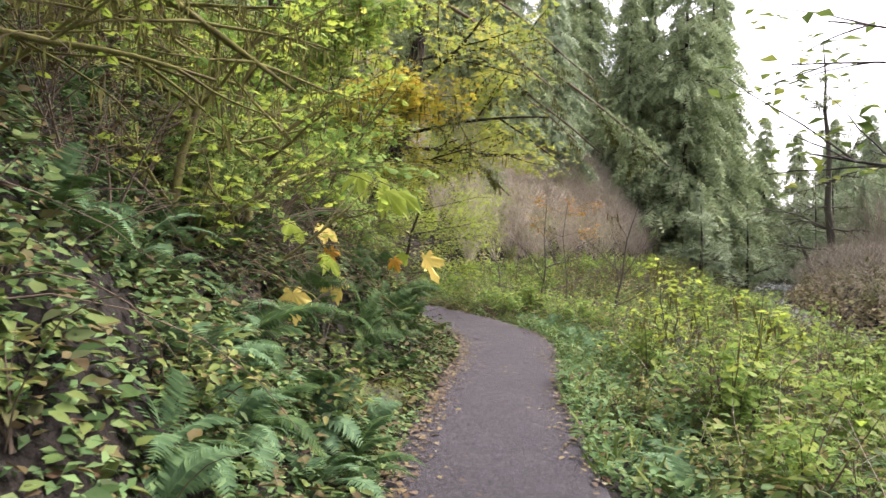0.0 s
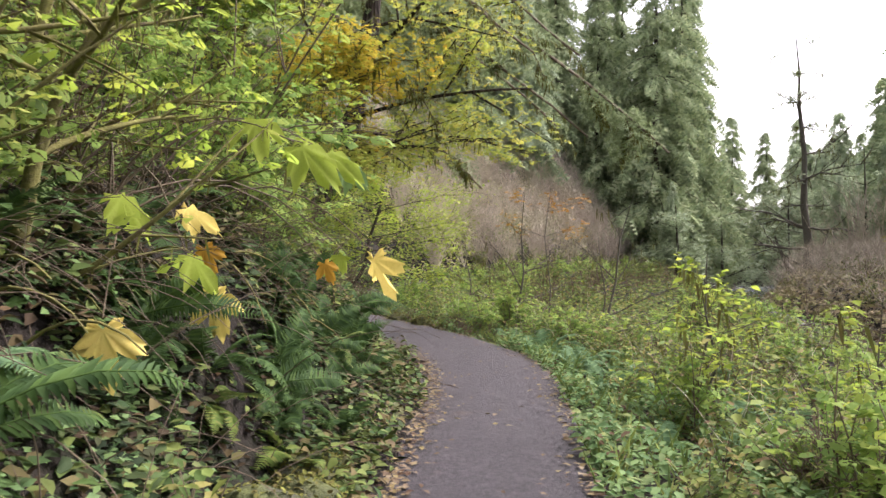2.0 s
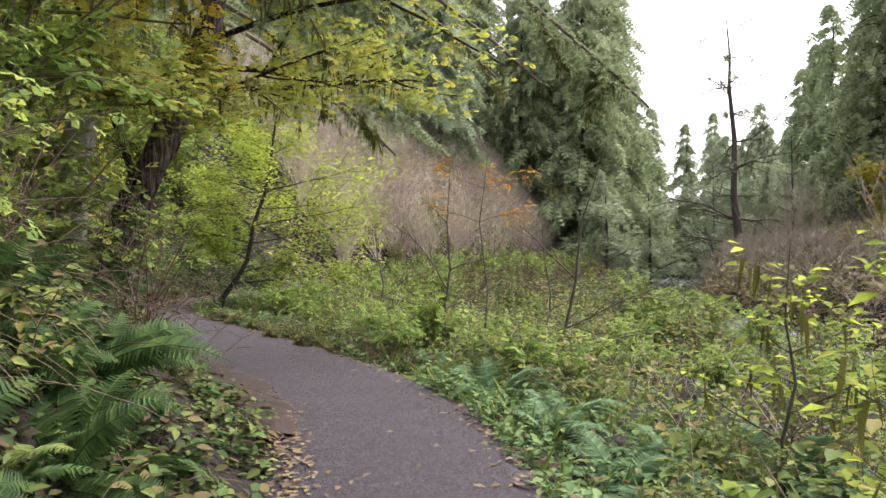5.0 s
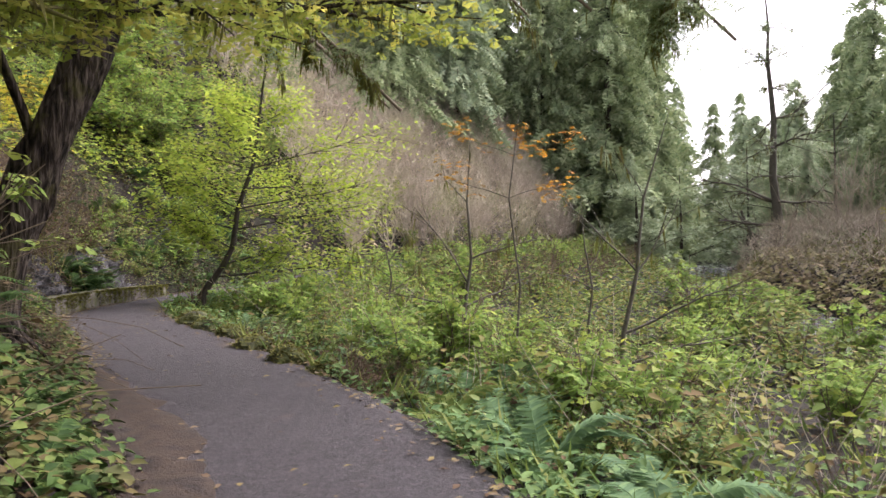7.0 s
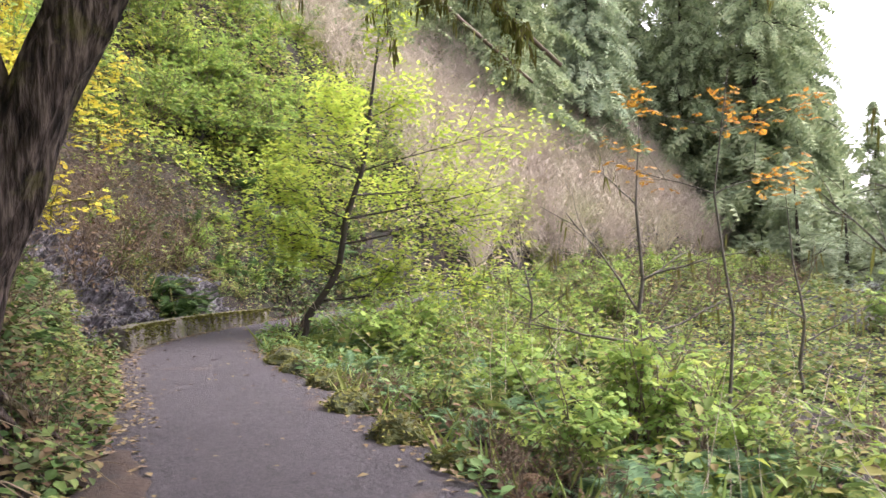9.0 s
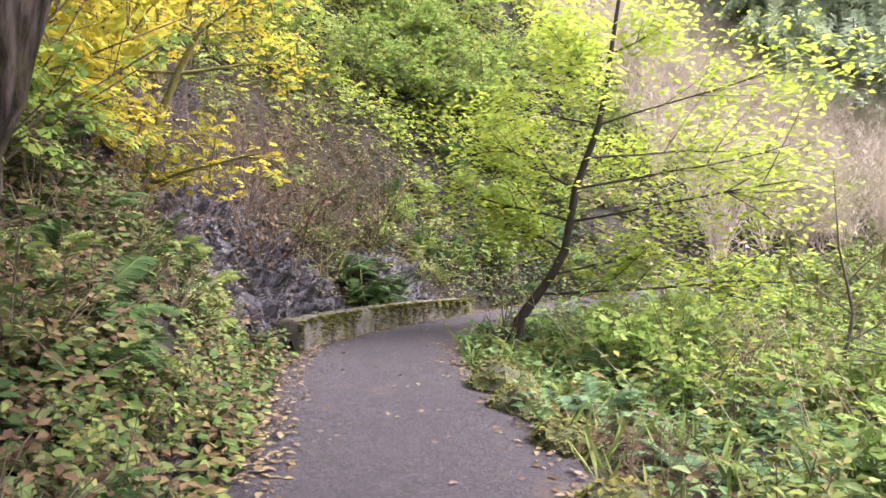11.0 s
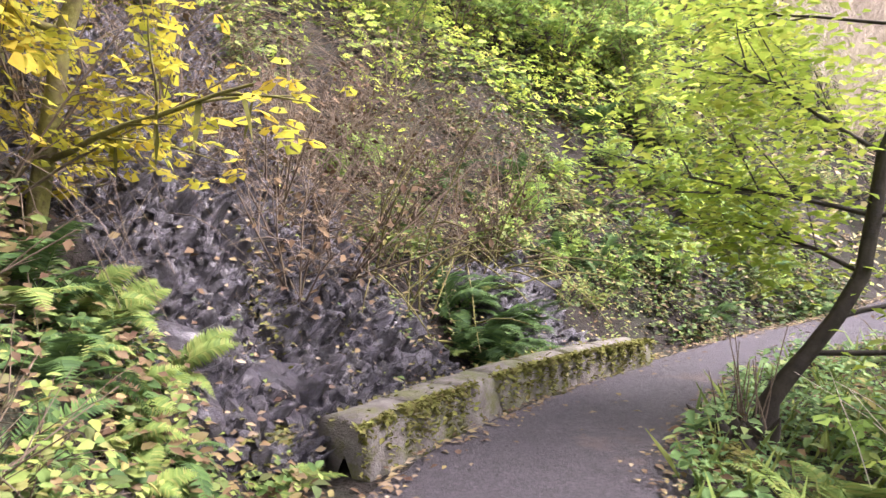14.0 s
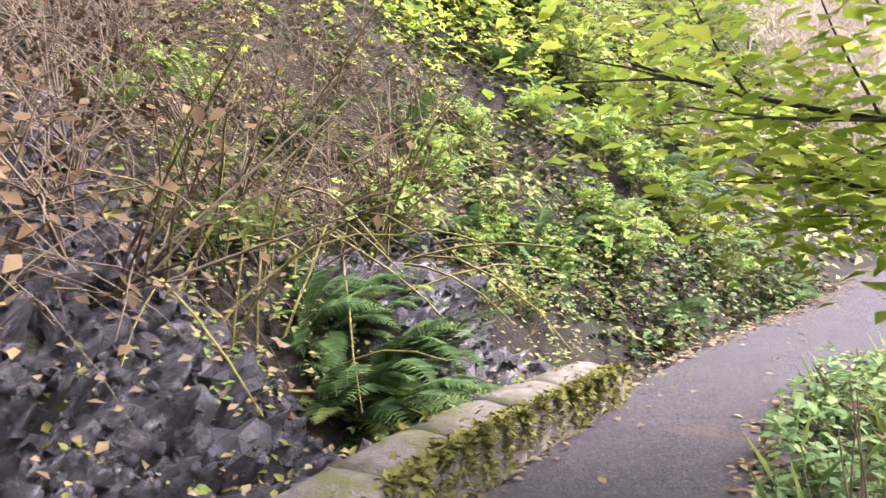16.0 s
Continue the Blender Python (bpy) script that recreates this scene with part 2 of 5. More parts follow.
def tube(P, r, k=5):
    """Tapered tube of triangles along the points P with the radii r."""
    P = np.asarray(P, float)
    n = len(P)
    r = np.broadcast_to(np.asarray(r, float), (n,))
    d = unit(np.gradient(P, axis=0))
    ref = np.array([0.31, 0.17, 0.93]) if abs(d[0][2]) < 0.8 else np.array([0.93, 0.2, 0.31])
    a = unit(np.cross(d, ref))
    b = np.cross(d, a)
    th = np.linspace(0, 2 * np.pi, k, endpoint=False)
    V = (P[:, None] + r[:, None, None] * (np.cos(th)[None, :, None] * a[:, None] + np.sin(th)[None, :, None] * b[:, None])).reshape(-1, 3)
    i, j = np.meshgrid(np.arange(n - 1), np.arange(k), indexing="ij")
    q = np.stack([i * k + j, i * k + (j + 1) % k, (i + 1) * k + (j + 1) % k, (i + 1) * k + j], -1).reshape(-1, 4)
    return V, np.concatenate([q[:, [0, 1, 2]], q[:, [0, 2, 3]]])


LEAF_OVAL = (np.array([(0, 0, 0), (-0.30, 0.45, 0.06), (0, 0.5, -0.03), (0.30, 0.45, 0.06), (0, 1, -0.10)]),
             np.array([(0, 2, 1), (0, 3, 2), (1, 2, 4), (2, 3, 4)]))
LEAF_CHEAP = (np.array([(0, 0, 0), (-0.30, 0.30, 0.06), (-0.20, 0.68, 0.02), (0, 1, -0.14), (0.22, 0.66, 0.02), (0.30, 0.28, 0.06)]), np.array([(0, 2, 1), (0, 3, 2), (0, 4, 3), (0, 5, 4)]))
LEAF_BLADE = (np.array([(-0.07, 0, 0), (0.07, 0, 0), (0, 1, 0), (0.02, 0.4, 0.05)]), np.array([(0, 3, 2), (3, 1, 2)]))


def spray_template(pairs=4):
    """A drooping needle spray: thin leaflets in pairs along a midrib."""
    T, F = [], []
    for q in range(pairs):
        y = 0.05 + 0.8 * q / pairs
        w = 0.30 * (1 - 0.55 * q / pairs)
        for sgn in (-1, 1):
            o = len(T)
            T += [(0, y, 0), (sgn * w, y + 0.17, -0.07), (sgn * 0.015, y + 0.17, 0.01)]
            F.append((o, o + 1, o + 2) if sgn > 0 else (o, o + 2, o + 1))
    o = len(T)
    T += [(-0.03, 0.55, 0), (0.03, 0.55, 0), (0, 1.0, -0.1)]
    return np.array(T), np.array(F + [(o, o + 1, o + 2)])


LEAF_SPRAY = spray_template()
LEAF_STRAND = (np.array([(-0.05, 0, 0), (0.06, 0, 0), (0.035, 0.55, 0.05), (-0.04, 0.5, -0.03), (0.02, 1, 0)]), np.array([(0, 1, 2), (0, 2, 3), (3, 2, 4)]))


def maple_template():
    """A five-lobed leaf, stalk at the origin, tip along y, lobes drooping."""
    lobes, out = [(-118, 0.40), (-58, 0.80), (0, 1.0), (58, 0.80), (118, 0.40)], []
    for i, (a, l) in enumerate(lobes):
        for da, m in ((-22, 0.66), (-13, 0.86), (-9, 0.80), (0, 1.0), (9, 0.80), (13, 0.86), (22, 0.66)):
            out.append((a + da, l * m))
        if i < 4:
            out.append(((a + lobes[i + 1][0]) / 2, 0.42))
    pts = [(0, 0.15, 0.0)]
    for a, l in out:
        x, y = l * math.sin(radians(a)) * 0.75, 0.15 + l * 0.75 * math.cos(radians(a))
        pts.append((x * 0.9, y, -0.42 * l * l - 0.15 * abs(x) + 0.07 * math.sin(a * 0.2)))
    n = len(out)
    return np.array(pts), np.array([(0, i + 2, i + 1) for i in range(n - 1)])


LEAF_MAPLE = maple_template()
LEAF_MAPLE_SMALL = (np.array([(0, 0, 0), (-0.42, 0.22, -0.08), (-0.16, 0.42, 0.03), (-0.34, 0.75, -0.1), (0, 0.55, 0.03), (0, 1.05, -0.12), (0.34, 0.75, -0.1), (0.16, 0.42, 0.03), (0.42, 0.22, -0.08)]),
                    np.array([(0, 2, 1), (2, 4, 3), (4, 6, 5), (0, 8, 7), (2, 5, 3), (7, 6, 4)]))


def leaves(P, D, N, S, template):
    """One leaf at each point P, along D, face towards N, of length S."""
    T, F = template
    P, D, N = np.asarray(P, float), unit(np.asarray(D, float)), np.asarray(N, float)
    X = unit(np.cross(D, N))
    N = np.cross(X, D)
    S = np.broadcast_to(np.asarray(S, float), (len(P),))
    V = P[:, None] + S[:, None, None] * (T[None, :, 0, None] * X[:, None] + T[None, :, 1, None] * D[:, None] + T[None, :, 2, None] * N[:, None])
    m = len(T)
    return V.reshape(-1, 3), (F[None] + (np.arange(len(P)) * m)[:, None, None]).reshape(-1, 3)


def rnd(n, lo=-1.0, hi=1.0):
    return RNG.uniform(lo, hi, n)


def scatter_dirs(n, flat=0.5, droop=0.0):
    a = rnd(n, 0, 2 * np.pi)
    D = np.stack([np.cos(a), np.sin(a), rnd(n) * flat - droop], -1)
    N = np.stack([rnd(n) * 0.5, rnd(n) * 0.5, np.ones(n)], -1)
    return D, N


def arc(p, d, length, droop, n=6, wig=0.06):
    """A wandering, bending line of points."""
    p, d, out = np.array(p, float), unit(np.array(d, float)), []
    for i in range(n):
        out.append(p.copy())
        p = p + d * length / (n - 1)
        d = unit(d + np.array([0, 0, -droop]) / n + rnd(3) * wig)
    return np.array(out)


def branching(p, d, length, r, depth, droop=0.0, wig=0.12, kids=4, spread=0.8, shrink=0.6, n=7, k=5):
    """Tubes and twig points of a limb that forks."""
    line = arc(p, d, length, droop, n, wig)
    tubes = [tube(line, np.linspace(r, r * 0.35, n), k)]
    tips = [line]
    if depth > 0:
        for i in range(kids):
            t = RNG.uniform(0.3, 0.97)
            q = line[min(n - 1, int(t * (n - 1)))]
            ax = unit(line[-1] - line[0])
            dd = unit(ax + spread * unit(rnd(3)) + np.array([0, 0, 0.1]))
            a, b = branching(q, dd, length * shrink * RNG.uniform(0.6, 1.1), r * 0.45, depth - 1, droop, wig, kids, spread, shrink, max(4, n - 2), max(3, k - 1))
            tubes += a
            tips += b
    return tubes, tips


def points_on(lines, n, jitter):
    L = [lines[i] for i in RNG.integers(0, len(lines), n)]
    out = np.array([l[j] + (l[j + 1] - l[j]) * f for l, j, f in ((l, RNG.integers(0, len(l) - 1), RNG.random()) for l in L)])
    return out + rnd((n, 3)) * jitter


# ---- plan: trail line, ground height ----
TRAIL = [(0.2, -30, 0, 0.7), (0.2, -8, 0, 0.68), (0.3, 0, 0, 0.66), (0.36, 4.6, 0, 0.66), (0.63, 8, 0, 0.64), (1.0, 11, 0, 0.69), (1.03, 13, 0, 0.8), (0.78, 14.6, 0, 0.9),
         (-0.1, 17, 0.03, 1.0), (-1.4, 20, 0.08, 0.9), (-2.82, 23, 0.12, 0.80), (-2.92, 25, 0.14, 0.60), (-2.57, 27, 0.15, 0.5), (-1.75, 29, 0.17, 0.6), (-0.4, 31.5, 0.22, 0.7),
         (1.5, 36, 0.4, 0.7), (5, 41, 0.5, 0.7), (10, 47, 0.6, 0.5), (17, 57, 0.7, 0.5), (22, 75, 0.8, 0.4), (20, 120, 0.8, 0.4)]
RIVER = [(11, -200, 2.6), (10.5, -40, 2.6), (10.5, 0, 2.2), (13, 20, 1.9), (17.3, 38, 2.1), (21, 50, 2.6), (27.5, 62, 3.2), (36, 78, 3.5), (50, 110, 3.5), (60, 300, 5)]


def smooth_line(rows, gap):
    A = np.array(rows, float)
    out = []
    for i in range(len(A) - 1):
        p0, p1, p2, p3 = A[max(0, i - 1)], A[i], A[i + 1], A[min(len(A) - 1, i + 2)]
        n = max(2, int(np.linalg.norm((p2 - p1)[:2]) / gap))
        for t in np.arange(n) / n:
            m1, m2 = (p2 - p0) / 2, (p3 - p1) / 2
            if i in (0, len(A) - 2):
                m1 = m2 = p2 - p1
            out.append((2 * t**3 - 3 * t**2 + 1) * p1 + (t**3 - 2 * t**2 + t) * m1 + (3 * t**2 - 2 * t**3) * p2 + (t**3 - t**2) * m2)
    out.append(A[-1])
    return np.array(out)


LINE = smooth_line(TRAIL, 0.2)
RLINE = smooth_line(RIVER, 1.5)
LDIR = unit(np.gradient(LINE[:, :2], axis=0))


def trail_side(x, y):
    """Signed distance past the trail's edge (left side positive, right side negative; inside 0), its height there, and place along."""
    x, y = np.atleast_1d(np.asarray(x, float)), np.atleast_1d(np.asarray(y, float))
    u, z, idx = np.empty(len(x)), np.empty(len(x)), np.empty(len(x), int)
    for s in range(0, len(x), 4000):
        e = slice(s, s + 4000)
        dx, dy = x[e, None] - LINE[None, :, 0], y[e, None] - LINE[None, :, 1]
        i = np.argmin(dx * dx + dy * dy, axis=1)
        ddx, ddy = x[e] - LINE[i, 0], y[e] - LINE[i, 1]
        side = LDIR[i, 0] * ddy - LDIR[i, 1] * ddx
        dist = np.hypot(ddx, ddy)
        over = np.maximum(0, dist - LINE[i, 3])
        u[e], z[e], idx[e] = np.sign(side) * over, LINE[i, 2], i
    return u, z, idx


def river_off(x, y):
    d = np.full(len(x), 1e9)
    side = np.zeros(len(x))
    dirs = unit(np.gradient(RLINE[:, :2], axis=0))
    for s in range(0, len(x), 4000):
        e = slice(s, s + 4000)
        dx, dy = x[e, None] - RLINE[None, :, 0], y[e, None] - RLINE[None, :, 1]
        i = np.argmin(dx * dx + dy * dy, axis=1)
        ddx, ddy = x[e] - RLINE[i, 0], y[e] - RLINE[i, 1]
        d[e] = np.hypot(ddx, ddy) - RLINE[i, 2]
        side[e] = np.sign(dirs[i, 0] * ddy - dirs[i, 1] * ddx)
    return d, side


def bumps(x, y, f, seed=0.0):
    return np.sin(x * f * 1.7 + 1.3 + seed) * np.cos(y * f * 1.3 + 0.7 * seed) + 0.5 * np.sin(x * f * 3.1 + y * f * 2.3 + seed) + 0.3 * np.cos(x * f * 5.9 - y * f * 6.7 + 2 * seed)


def ground_z(x, y):
    x, y = np.atleast_1d(np.asarray(x, float)), np.atleast_1d(np.asarray(y, float))
    u, z0, _ = trail_side(x, y)
    lift = np.maximum(0, u - 0.3)
    wall = np.exp(-((y - 25.5) / 3.2) ** 4)
    lift = np.maximum(0, lift - 0.45 * wall)
    slope = 1.1 + 0.12 * np.sin(y * 0.35)
    up = slope * lift
    cut = np.exp(-((y - 8.4) / 3.2) ** 6)
    up = (1 - cut) * up + cut * np.where(lift < 0.5, 0.25 * lift, np.where(lift < 0.95, 0.125 + 2.5 * (lift - 0.5), 1.25 + 0.9 * (lift - 0.95)))
    up = np.where(up > 9, 9 + 7 * np.tanh((up - 9) / 10), up)
    up = up + np.minimum(1, lift) * 0.16 * bumps(x, y, 0.9) + np.minimum(0.2, lift) * 0.25 * bumps(x, y, 3.1, 2)
    d, side = river_off(x, y)
    v = np.maximum(0, -u)
    down = -0.12 * np.minimum(v, 0.5) - 0.11 * v
    down = np.maximum(down, -0.85) + np.minimum(v, 1) * 0.07 * bumps(x, y, 0.8, 1)
    down = down - 1.5 * np.clip(1 - (d + 0.4) / 1.6, 0, 1)
    far = (side < 0) & (d > 0)
    down = np.where(far, down + np.minimum(1.4, d * 0.12) + 10 * np.tanh(np.maximum(0, d - 22) / 40), down)
    return z0 - 0.035 + np.where(u > 0, up, down)


def gz(x, y):
    return float(ground_z([x], [y])[0])


def axis_steps(lo, hi, fine_lo, fine_hi, fine):
    mid = np.arange(fine_lo, fine_hi, fine)
    a, b, s = [], [], fine
    v = fine_hi
    while v < hi:
        b.append(v)
        s *= 1.12
        v += s
    v, s = fine_lo, fine
    while v > lo:
        s *= 1.12
        v -= s
        a.append(v)
    return np.array(a[::-1] + list(mid) + b)


def grid_mesh(xs, ys, zf):
    X, Y = np.meshgrid(xs, ys, indexing="ij")
    Z = zf(X.ravel(), Y.ravel())
    nx, ny = X.shape
    i, j = np.meshgrid(np.arange(nx - 1), np.arange(ny - 1), indexing="ij")
    q = np.stack([i * ny + j, (i + 1) * ny + j, (i + 1) * ny + j + 1, i * ny + j + 1], -1).reshape(-1, 4)
    return np.stack([X.ravel(), Y.ravel(), Z], -1), q


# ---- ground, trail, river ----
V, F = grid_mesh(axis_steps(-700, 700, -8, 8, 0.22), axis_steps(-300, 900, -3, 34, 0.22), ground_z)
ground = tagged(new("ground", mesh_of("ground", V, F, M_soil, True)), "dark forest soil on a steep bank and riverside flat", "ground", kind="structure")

rows_ = []
CROSS = np.linspace(-1, 1, 13)
for i in range(len(LINE)):
    x, y, z, w = LINE[i]
    nrm = np.array([-LDIR[i, 1], LDIR[i, 0]])
    wl = w + 0.10 * noise.noise((x * 1.1, y * 1.1, 3.0)) + 0.06 * noise.noise((x * 4, y * 4, 8.0))
    for c in CROSS:
        px_, py_ = np.array([x, y]) + nrm * c * (wl + 0.1)
        rows_.append((px_, py_, z + 0.012 - 0.09 * max(0, abs(c) - 0.8) ** 1.2 * 4 + 0.010 * noise.noise((px_ * 2.2, py_ * 2.2, 0))))
k = len(CROSS)
i, j = np.meshgrid(np.arange(len(LINE) - 1), np.arange(k - 1), indexing="ij")
Fq = np.stack([i * k + j + 1, i * k + j, (i + 1) * k + j, (i + 1) * k + j + 1], -1).reshape(-1, 4)
tagged(new("road", mesh_of("trail", rows_, Fq, M_trail, True)), "narrow packed dark gravel footpath with leaf-strewn edges", "footpath", kind="structure")

rd = unit(np.gradient(RLINE[:, :2], axis=0))
Vr = np.concatenate([np.stack([RLINE[:, 0] - rd[:, 1] * s * (RLINE[:, 2] + 1.2), RLINE[:, 1] + rd[:, 0] * s * (RLINE[:, 2] + 1.2), np.full(len(RLINE), -1.45)], -1) for s in (-1, 1)])
n = len(RLINE)
tagged(new("water", mesh_of("river", Vr, [(a, a + 1, n + a + 1, n + a) for a in range(n - 1)], M_water)), "shallow river with pale riffles between wooded banks", "river", kind="structure")

# ---- retaining wall: cast concrete sections with moss ----
WALL = smooth_line([(-3.83, 23.3, 0.42, 0.3), (-3.77, 23.7, 0.43, 0.3), (-3.66, 24.5, 0.43, 0.3), (-3.48, 25.4, 0.43, 0.3), (-3.2, 26.3, 0.42, 0.3), (-2.9, 27.15, 0.40, 0.3)], 0.16)
wall_thing = base("retaining_wall", (-3.6, 24.5, 0), "low curved concrete retaining wall, mossy and stained", "retaining wall")
wd = unit(np.gradient(WALL[:, :2], axis=0))
cuts = np.linspace(0, len(WALL) - 1, 8).astype(int)
for a, b in zip(cuts[:-1], cuts[1:]):
    Vw, ring = [], 10
    top_tilt = RNG.uniform(-0.012, 0.012)
    for i in range(a, b + 1):
        x, y, z, _ = WALL[i]
        off = 0.012 if i == b else 0.0
        back = np.array([-wd[i, 1], wd[i, 0]])
        along = -wd[i] * off
        nz = lambda s: 0.012 * noise.noise((x * 5 + s, y * 5, s))
        prof = [(-0.03, -0.25), (0.0, 0.1 + nz(3)), (0.006 + nz(1), z - 0.05), (0.03 + nz(4), z - 0.012 + top_tilt), (0.10, z + nz(2) + top_tilt), (0.24, z + 0.012 + nz(5)), (0.34, z + nz(6)), (0.39, z - 0.03), (0.40, 0.1), (0.42, -0.25)]
        for o, h in prof:
            Vw.append((x + back[0] * o + along[0] + 3.6, y + back[1] * o + along[1] - 24.5, h))
    m = b - a
    Fw = [(i * ring + j, i * ring + j + 1, (i + 1) * ring + j + 1, (i + 1) * ring + j) for i in range(m) for j in range(ring - 1)]
    Vw += [np.mean(Vw[:ring], axis=0), np.mean(Vw[m * ring:(m + 1) * ring], axis=0)]
    c0 = (m + 1) * ring
    tri = [(j + 1, j, c0) for j in range(ring - 1)] + [(m * ring + j, m * ring + j + 1, c0 + 1) for j in range(ring - 1)]
    Ft = [t for q in Fw for t in ((q[0], q[1], q[2]), (q[0], q[2], q[3]))] + tri
    part("section", mesh_of("wall_section", Vw, Ft, M_concrete), wall_thing)
# moss tufts along the lip and face
P, S = [], []
for _ in range(11000):
    i = RNG.integers(0, len(WALL))
    if noise.noise((WALL[i, 0] * 2.5, WALL[i, 1] * 1.6, 4.0)) < RNG.uniform(-0.35, 0.25):
        continue
    back = np.array([-wd[i, 1], wd[i, 0]])
    o = abs(RNG.normal(0, 0.03)) if RNG.random() < 0.93 else RNG.uniform(0, 0.38)
    h = WALL[i, 2] if o > 0.02 else WALL[i, 2] - abs(RNG.normal(0, 0.15))
    P.append((WALL[i, 0] + back[0] * o + wd[i, 0] * rnd(1)[0] * 0.08 + 3.6, WALL[i, 1] + back[1] * o + wd[i, 1] * rnd(1)[0] * 0.08 - 24.5, h - 0.01))
D, N = scatter_dirs(len(P), 0.8, -0.3)
part("moss", mesh_of("wall_moss", *leaves(P, D, N, rnd(len(P), 0.025, 0.06), LEAF_CHEAP), M_moss), wall_thing, "olive moss along the top edge")["kind"] = "stuff"

# ---- wet rock face behind the wall ----
def rock_surface(x0, x1, y0, y1, nx, ny, rise, name, label):
    a, b = np.meshgrid(np.linspace(0, 1, nx), np.linspace(0, 1, ny), indexing="ij")
    y = y0 + (y1 - y0) * b
    wl = np.interp(y, WALL[:, 1], WALL[:, 0])
    x = wl - 0.42 - a * (x0 - x1)
    z = ground_z(x.ravel(), y.ravel()).reshape(x.shape)
    d = np.zeros_like(x)
    for q in range(nx):
        for r in range(ny):
            p = (x[q, r] * 1.6, y[q, r] * 1.6, z[q, r] * 1.6)
            vp = Vector(p)
            wob = vp + noise.noise_vector(vp * 2) * 0.4
            c = noise.voronoi(wob * 1.5)[0]
            c2 = noise.voronoi(wob * 4.5)[0]
            c3 = noise.voronoi(wob * 11)[0]
            d[q, r] = 0.26 * noise.noise(vp) + 0.34 * (c[1] - c[0]) + 0.36 * (c2[1] - c2[0]) + 0.13 * (c3[1] - c3[0]) + 0.06 * noise.noise(vp * 9) + 0.04 * noise.noise(vp * 19) - 0.06
    edge = np.minimum(1, 6 * np.minimum(np.minimum(b, 1 - b), 1 - a))
    d = (d + 0.10) * edge - 0.10 * (1 - edge)
    V = np.stack([x + 0.6 * d, y, z + 0.5 * d], -1).reshape(-1, 3)
    i, j = np.meshgrid(np.arange(nx - 1), np.arange(ny - 1), indexing="ij")
    q = np.stack([i * ny + j, i * ny + j + 1, (i + 1) * ny + j + 1, (i + 1) * ny + j], -1).reshape(-1, 4)
    tagged(new(name, mesh_of(name, V, q, M_rock, True)), label, "rock face", kind="structure")
    return V


ROCK_V = rock_surface(3.6, 0, 22.3, 25.7, 230, 210, 0, "rock_face", "wet black rock seep with trickling water")
ROCK_V2 = rock_surface(1.5, 0, 26.3, 27.6, 60, 50, 0, "rock_face_small", "small damp dark rock outcrop above the wall")

# angular wet chips over the rock
chip = (np.array([(-0.5, -0.4, -0.3), (0.45, -0.5, -0.3), (0.5, 0.35, -0.25), (-0.4, 0.5, -0.3), (-0.3, -0.25, 0.35), (0.35, -0.2, 0.2), (0.2, 0.3, 0.4), (-0.35, 0.2, 0.15)]),
        np.array([(4, 5, 6), (4, 6, 7), (0, 1, 5), (0, 5, 4), (1, 2, 6), (1, 6, 5), (2, 3, 7), (2, 7, 6), (3, 0, 4), (3, 4, 7)]))
pick = np.concatenate([ROCK_V[RNG.integers(0, len(ROCK_V), 9000)], ROCK_V2[RNG.integers(0, len(ROCK_V2), 900)]])
tagged(new("rock_chips", mesh_of("rock_chips", *leaves(pick + rnd((len(pick), 3)) * 0.015, rnd((len(pick), 3)), rnd((len(pick), 3)), 0.014 + 0.06 * rnd(len(pick), 0, 1) ** 2.2, chip), M_rock)), "angular wet black rock chips covering the seep", "rubble", kind="stuff")


def boulder(x, y, r, flat, label, mat, sink=0.3):
    bm = bmesh.new()
    bmesh.ops.create_icosphere(bm, subdivisions=3, radius=1)
    o = Vector((x * 3.7, y * 2.9, 1))
    for v in bm.verts:
        n_ = v.co.copy()
        k_ = 1 + 0.35 * noise.noise(n_ * 1.3 + o) + 0.14 * noise.noise(n_ * 3.5 + o) + 0.05 * noise.noise(n_ * 9 + o)
        v.co = Vector((n_.x * r * k_, n_.y * r * k_ * 1.15, n_.z * r * flat * k_))
    me = bpy.data.meshes.new("boulder")
    bm.to_mesh(me)
    bm.free()
    me.materials.append(mat)
    ob = new("boulder", me)
    ob.location = (x, y, gz(x, y) + r * flat * (1 - 2 * sink) * 0.6)
    if mat == M_mossrock:
        co = np.array([v.co for v in me.vertices])
        co = co[co[:, 2] > -0.2 * r][RNG.integers(0, np.sum(co[:, 2] > -0.2 * r), 700)]
        D, N = scatter_dirs(len(co), 0.8, -0.2)
        part("moss", mesh_of("boulder_moss", *leaves(co + rnd(co.shape) * 0.02, D, N, rnd(len(co), 0.02, 0.055), LEAF_CHEAP), M_moss), ob, "soft olive moss")["kind"] = "stuff"
    return tagged(ob, label, "rock", "rocks beside the trail")


for x, y, r, f in [(-0.55, 7.1, 0.24, 0.75), (-0.72, 6.65, 0.28, 0.8), (-0.62, 7.7, 0.20, 0.7), (-0.95, 6.1, 0.25, 0.8), (-0.5, 8.15, 0.14, 0.7), (0.75, 17.9, 0.17, 0.7), (0.35, 18.5, 0.2, 0.8), (-0.15, 19.5, 0.22, 0.7), (-0.6, 20.6, 0.2, 0.8),
                   (-1.02, 21.5, 0.24, 0.7), (-1.3, 22.1, 0.27, 0.7), (-1.5, 22.7, 0.22, 0.7), (-1.75, 23.4, 0.2, 0.6), (-2.0, 24.6, 0.14, 0.7)]:
    boulder(x, y, r, f, "moss-covered stone at the edge of the trail", M_mossrock)
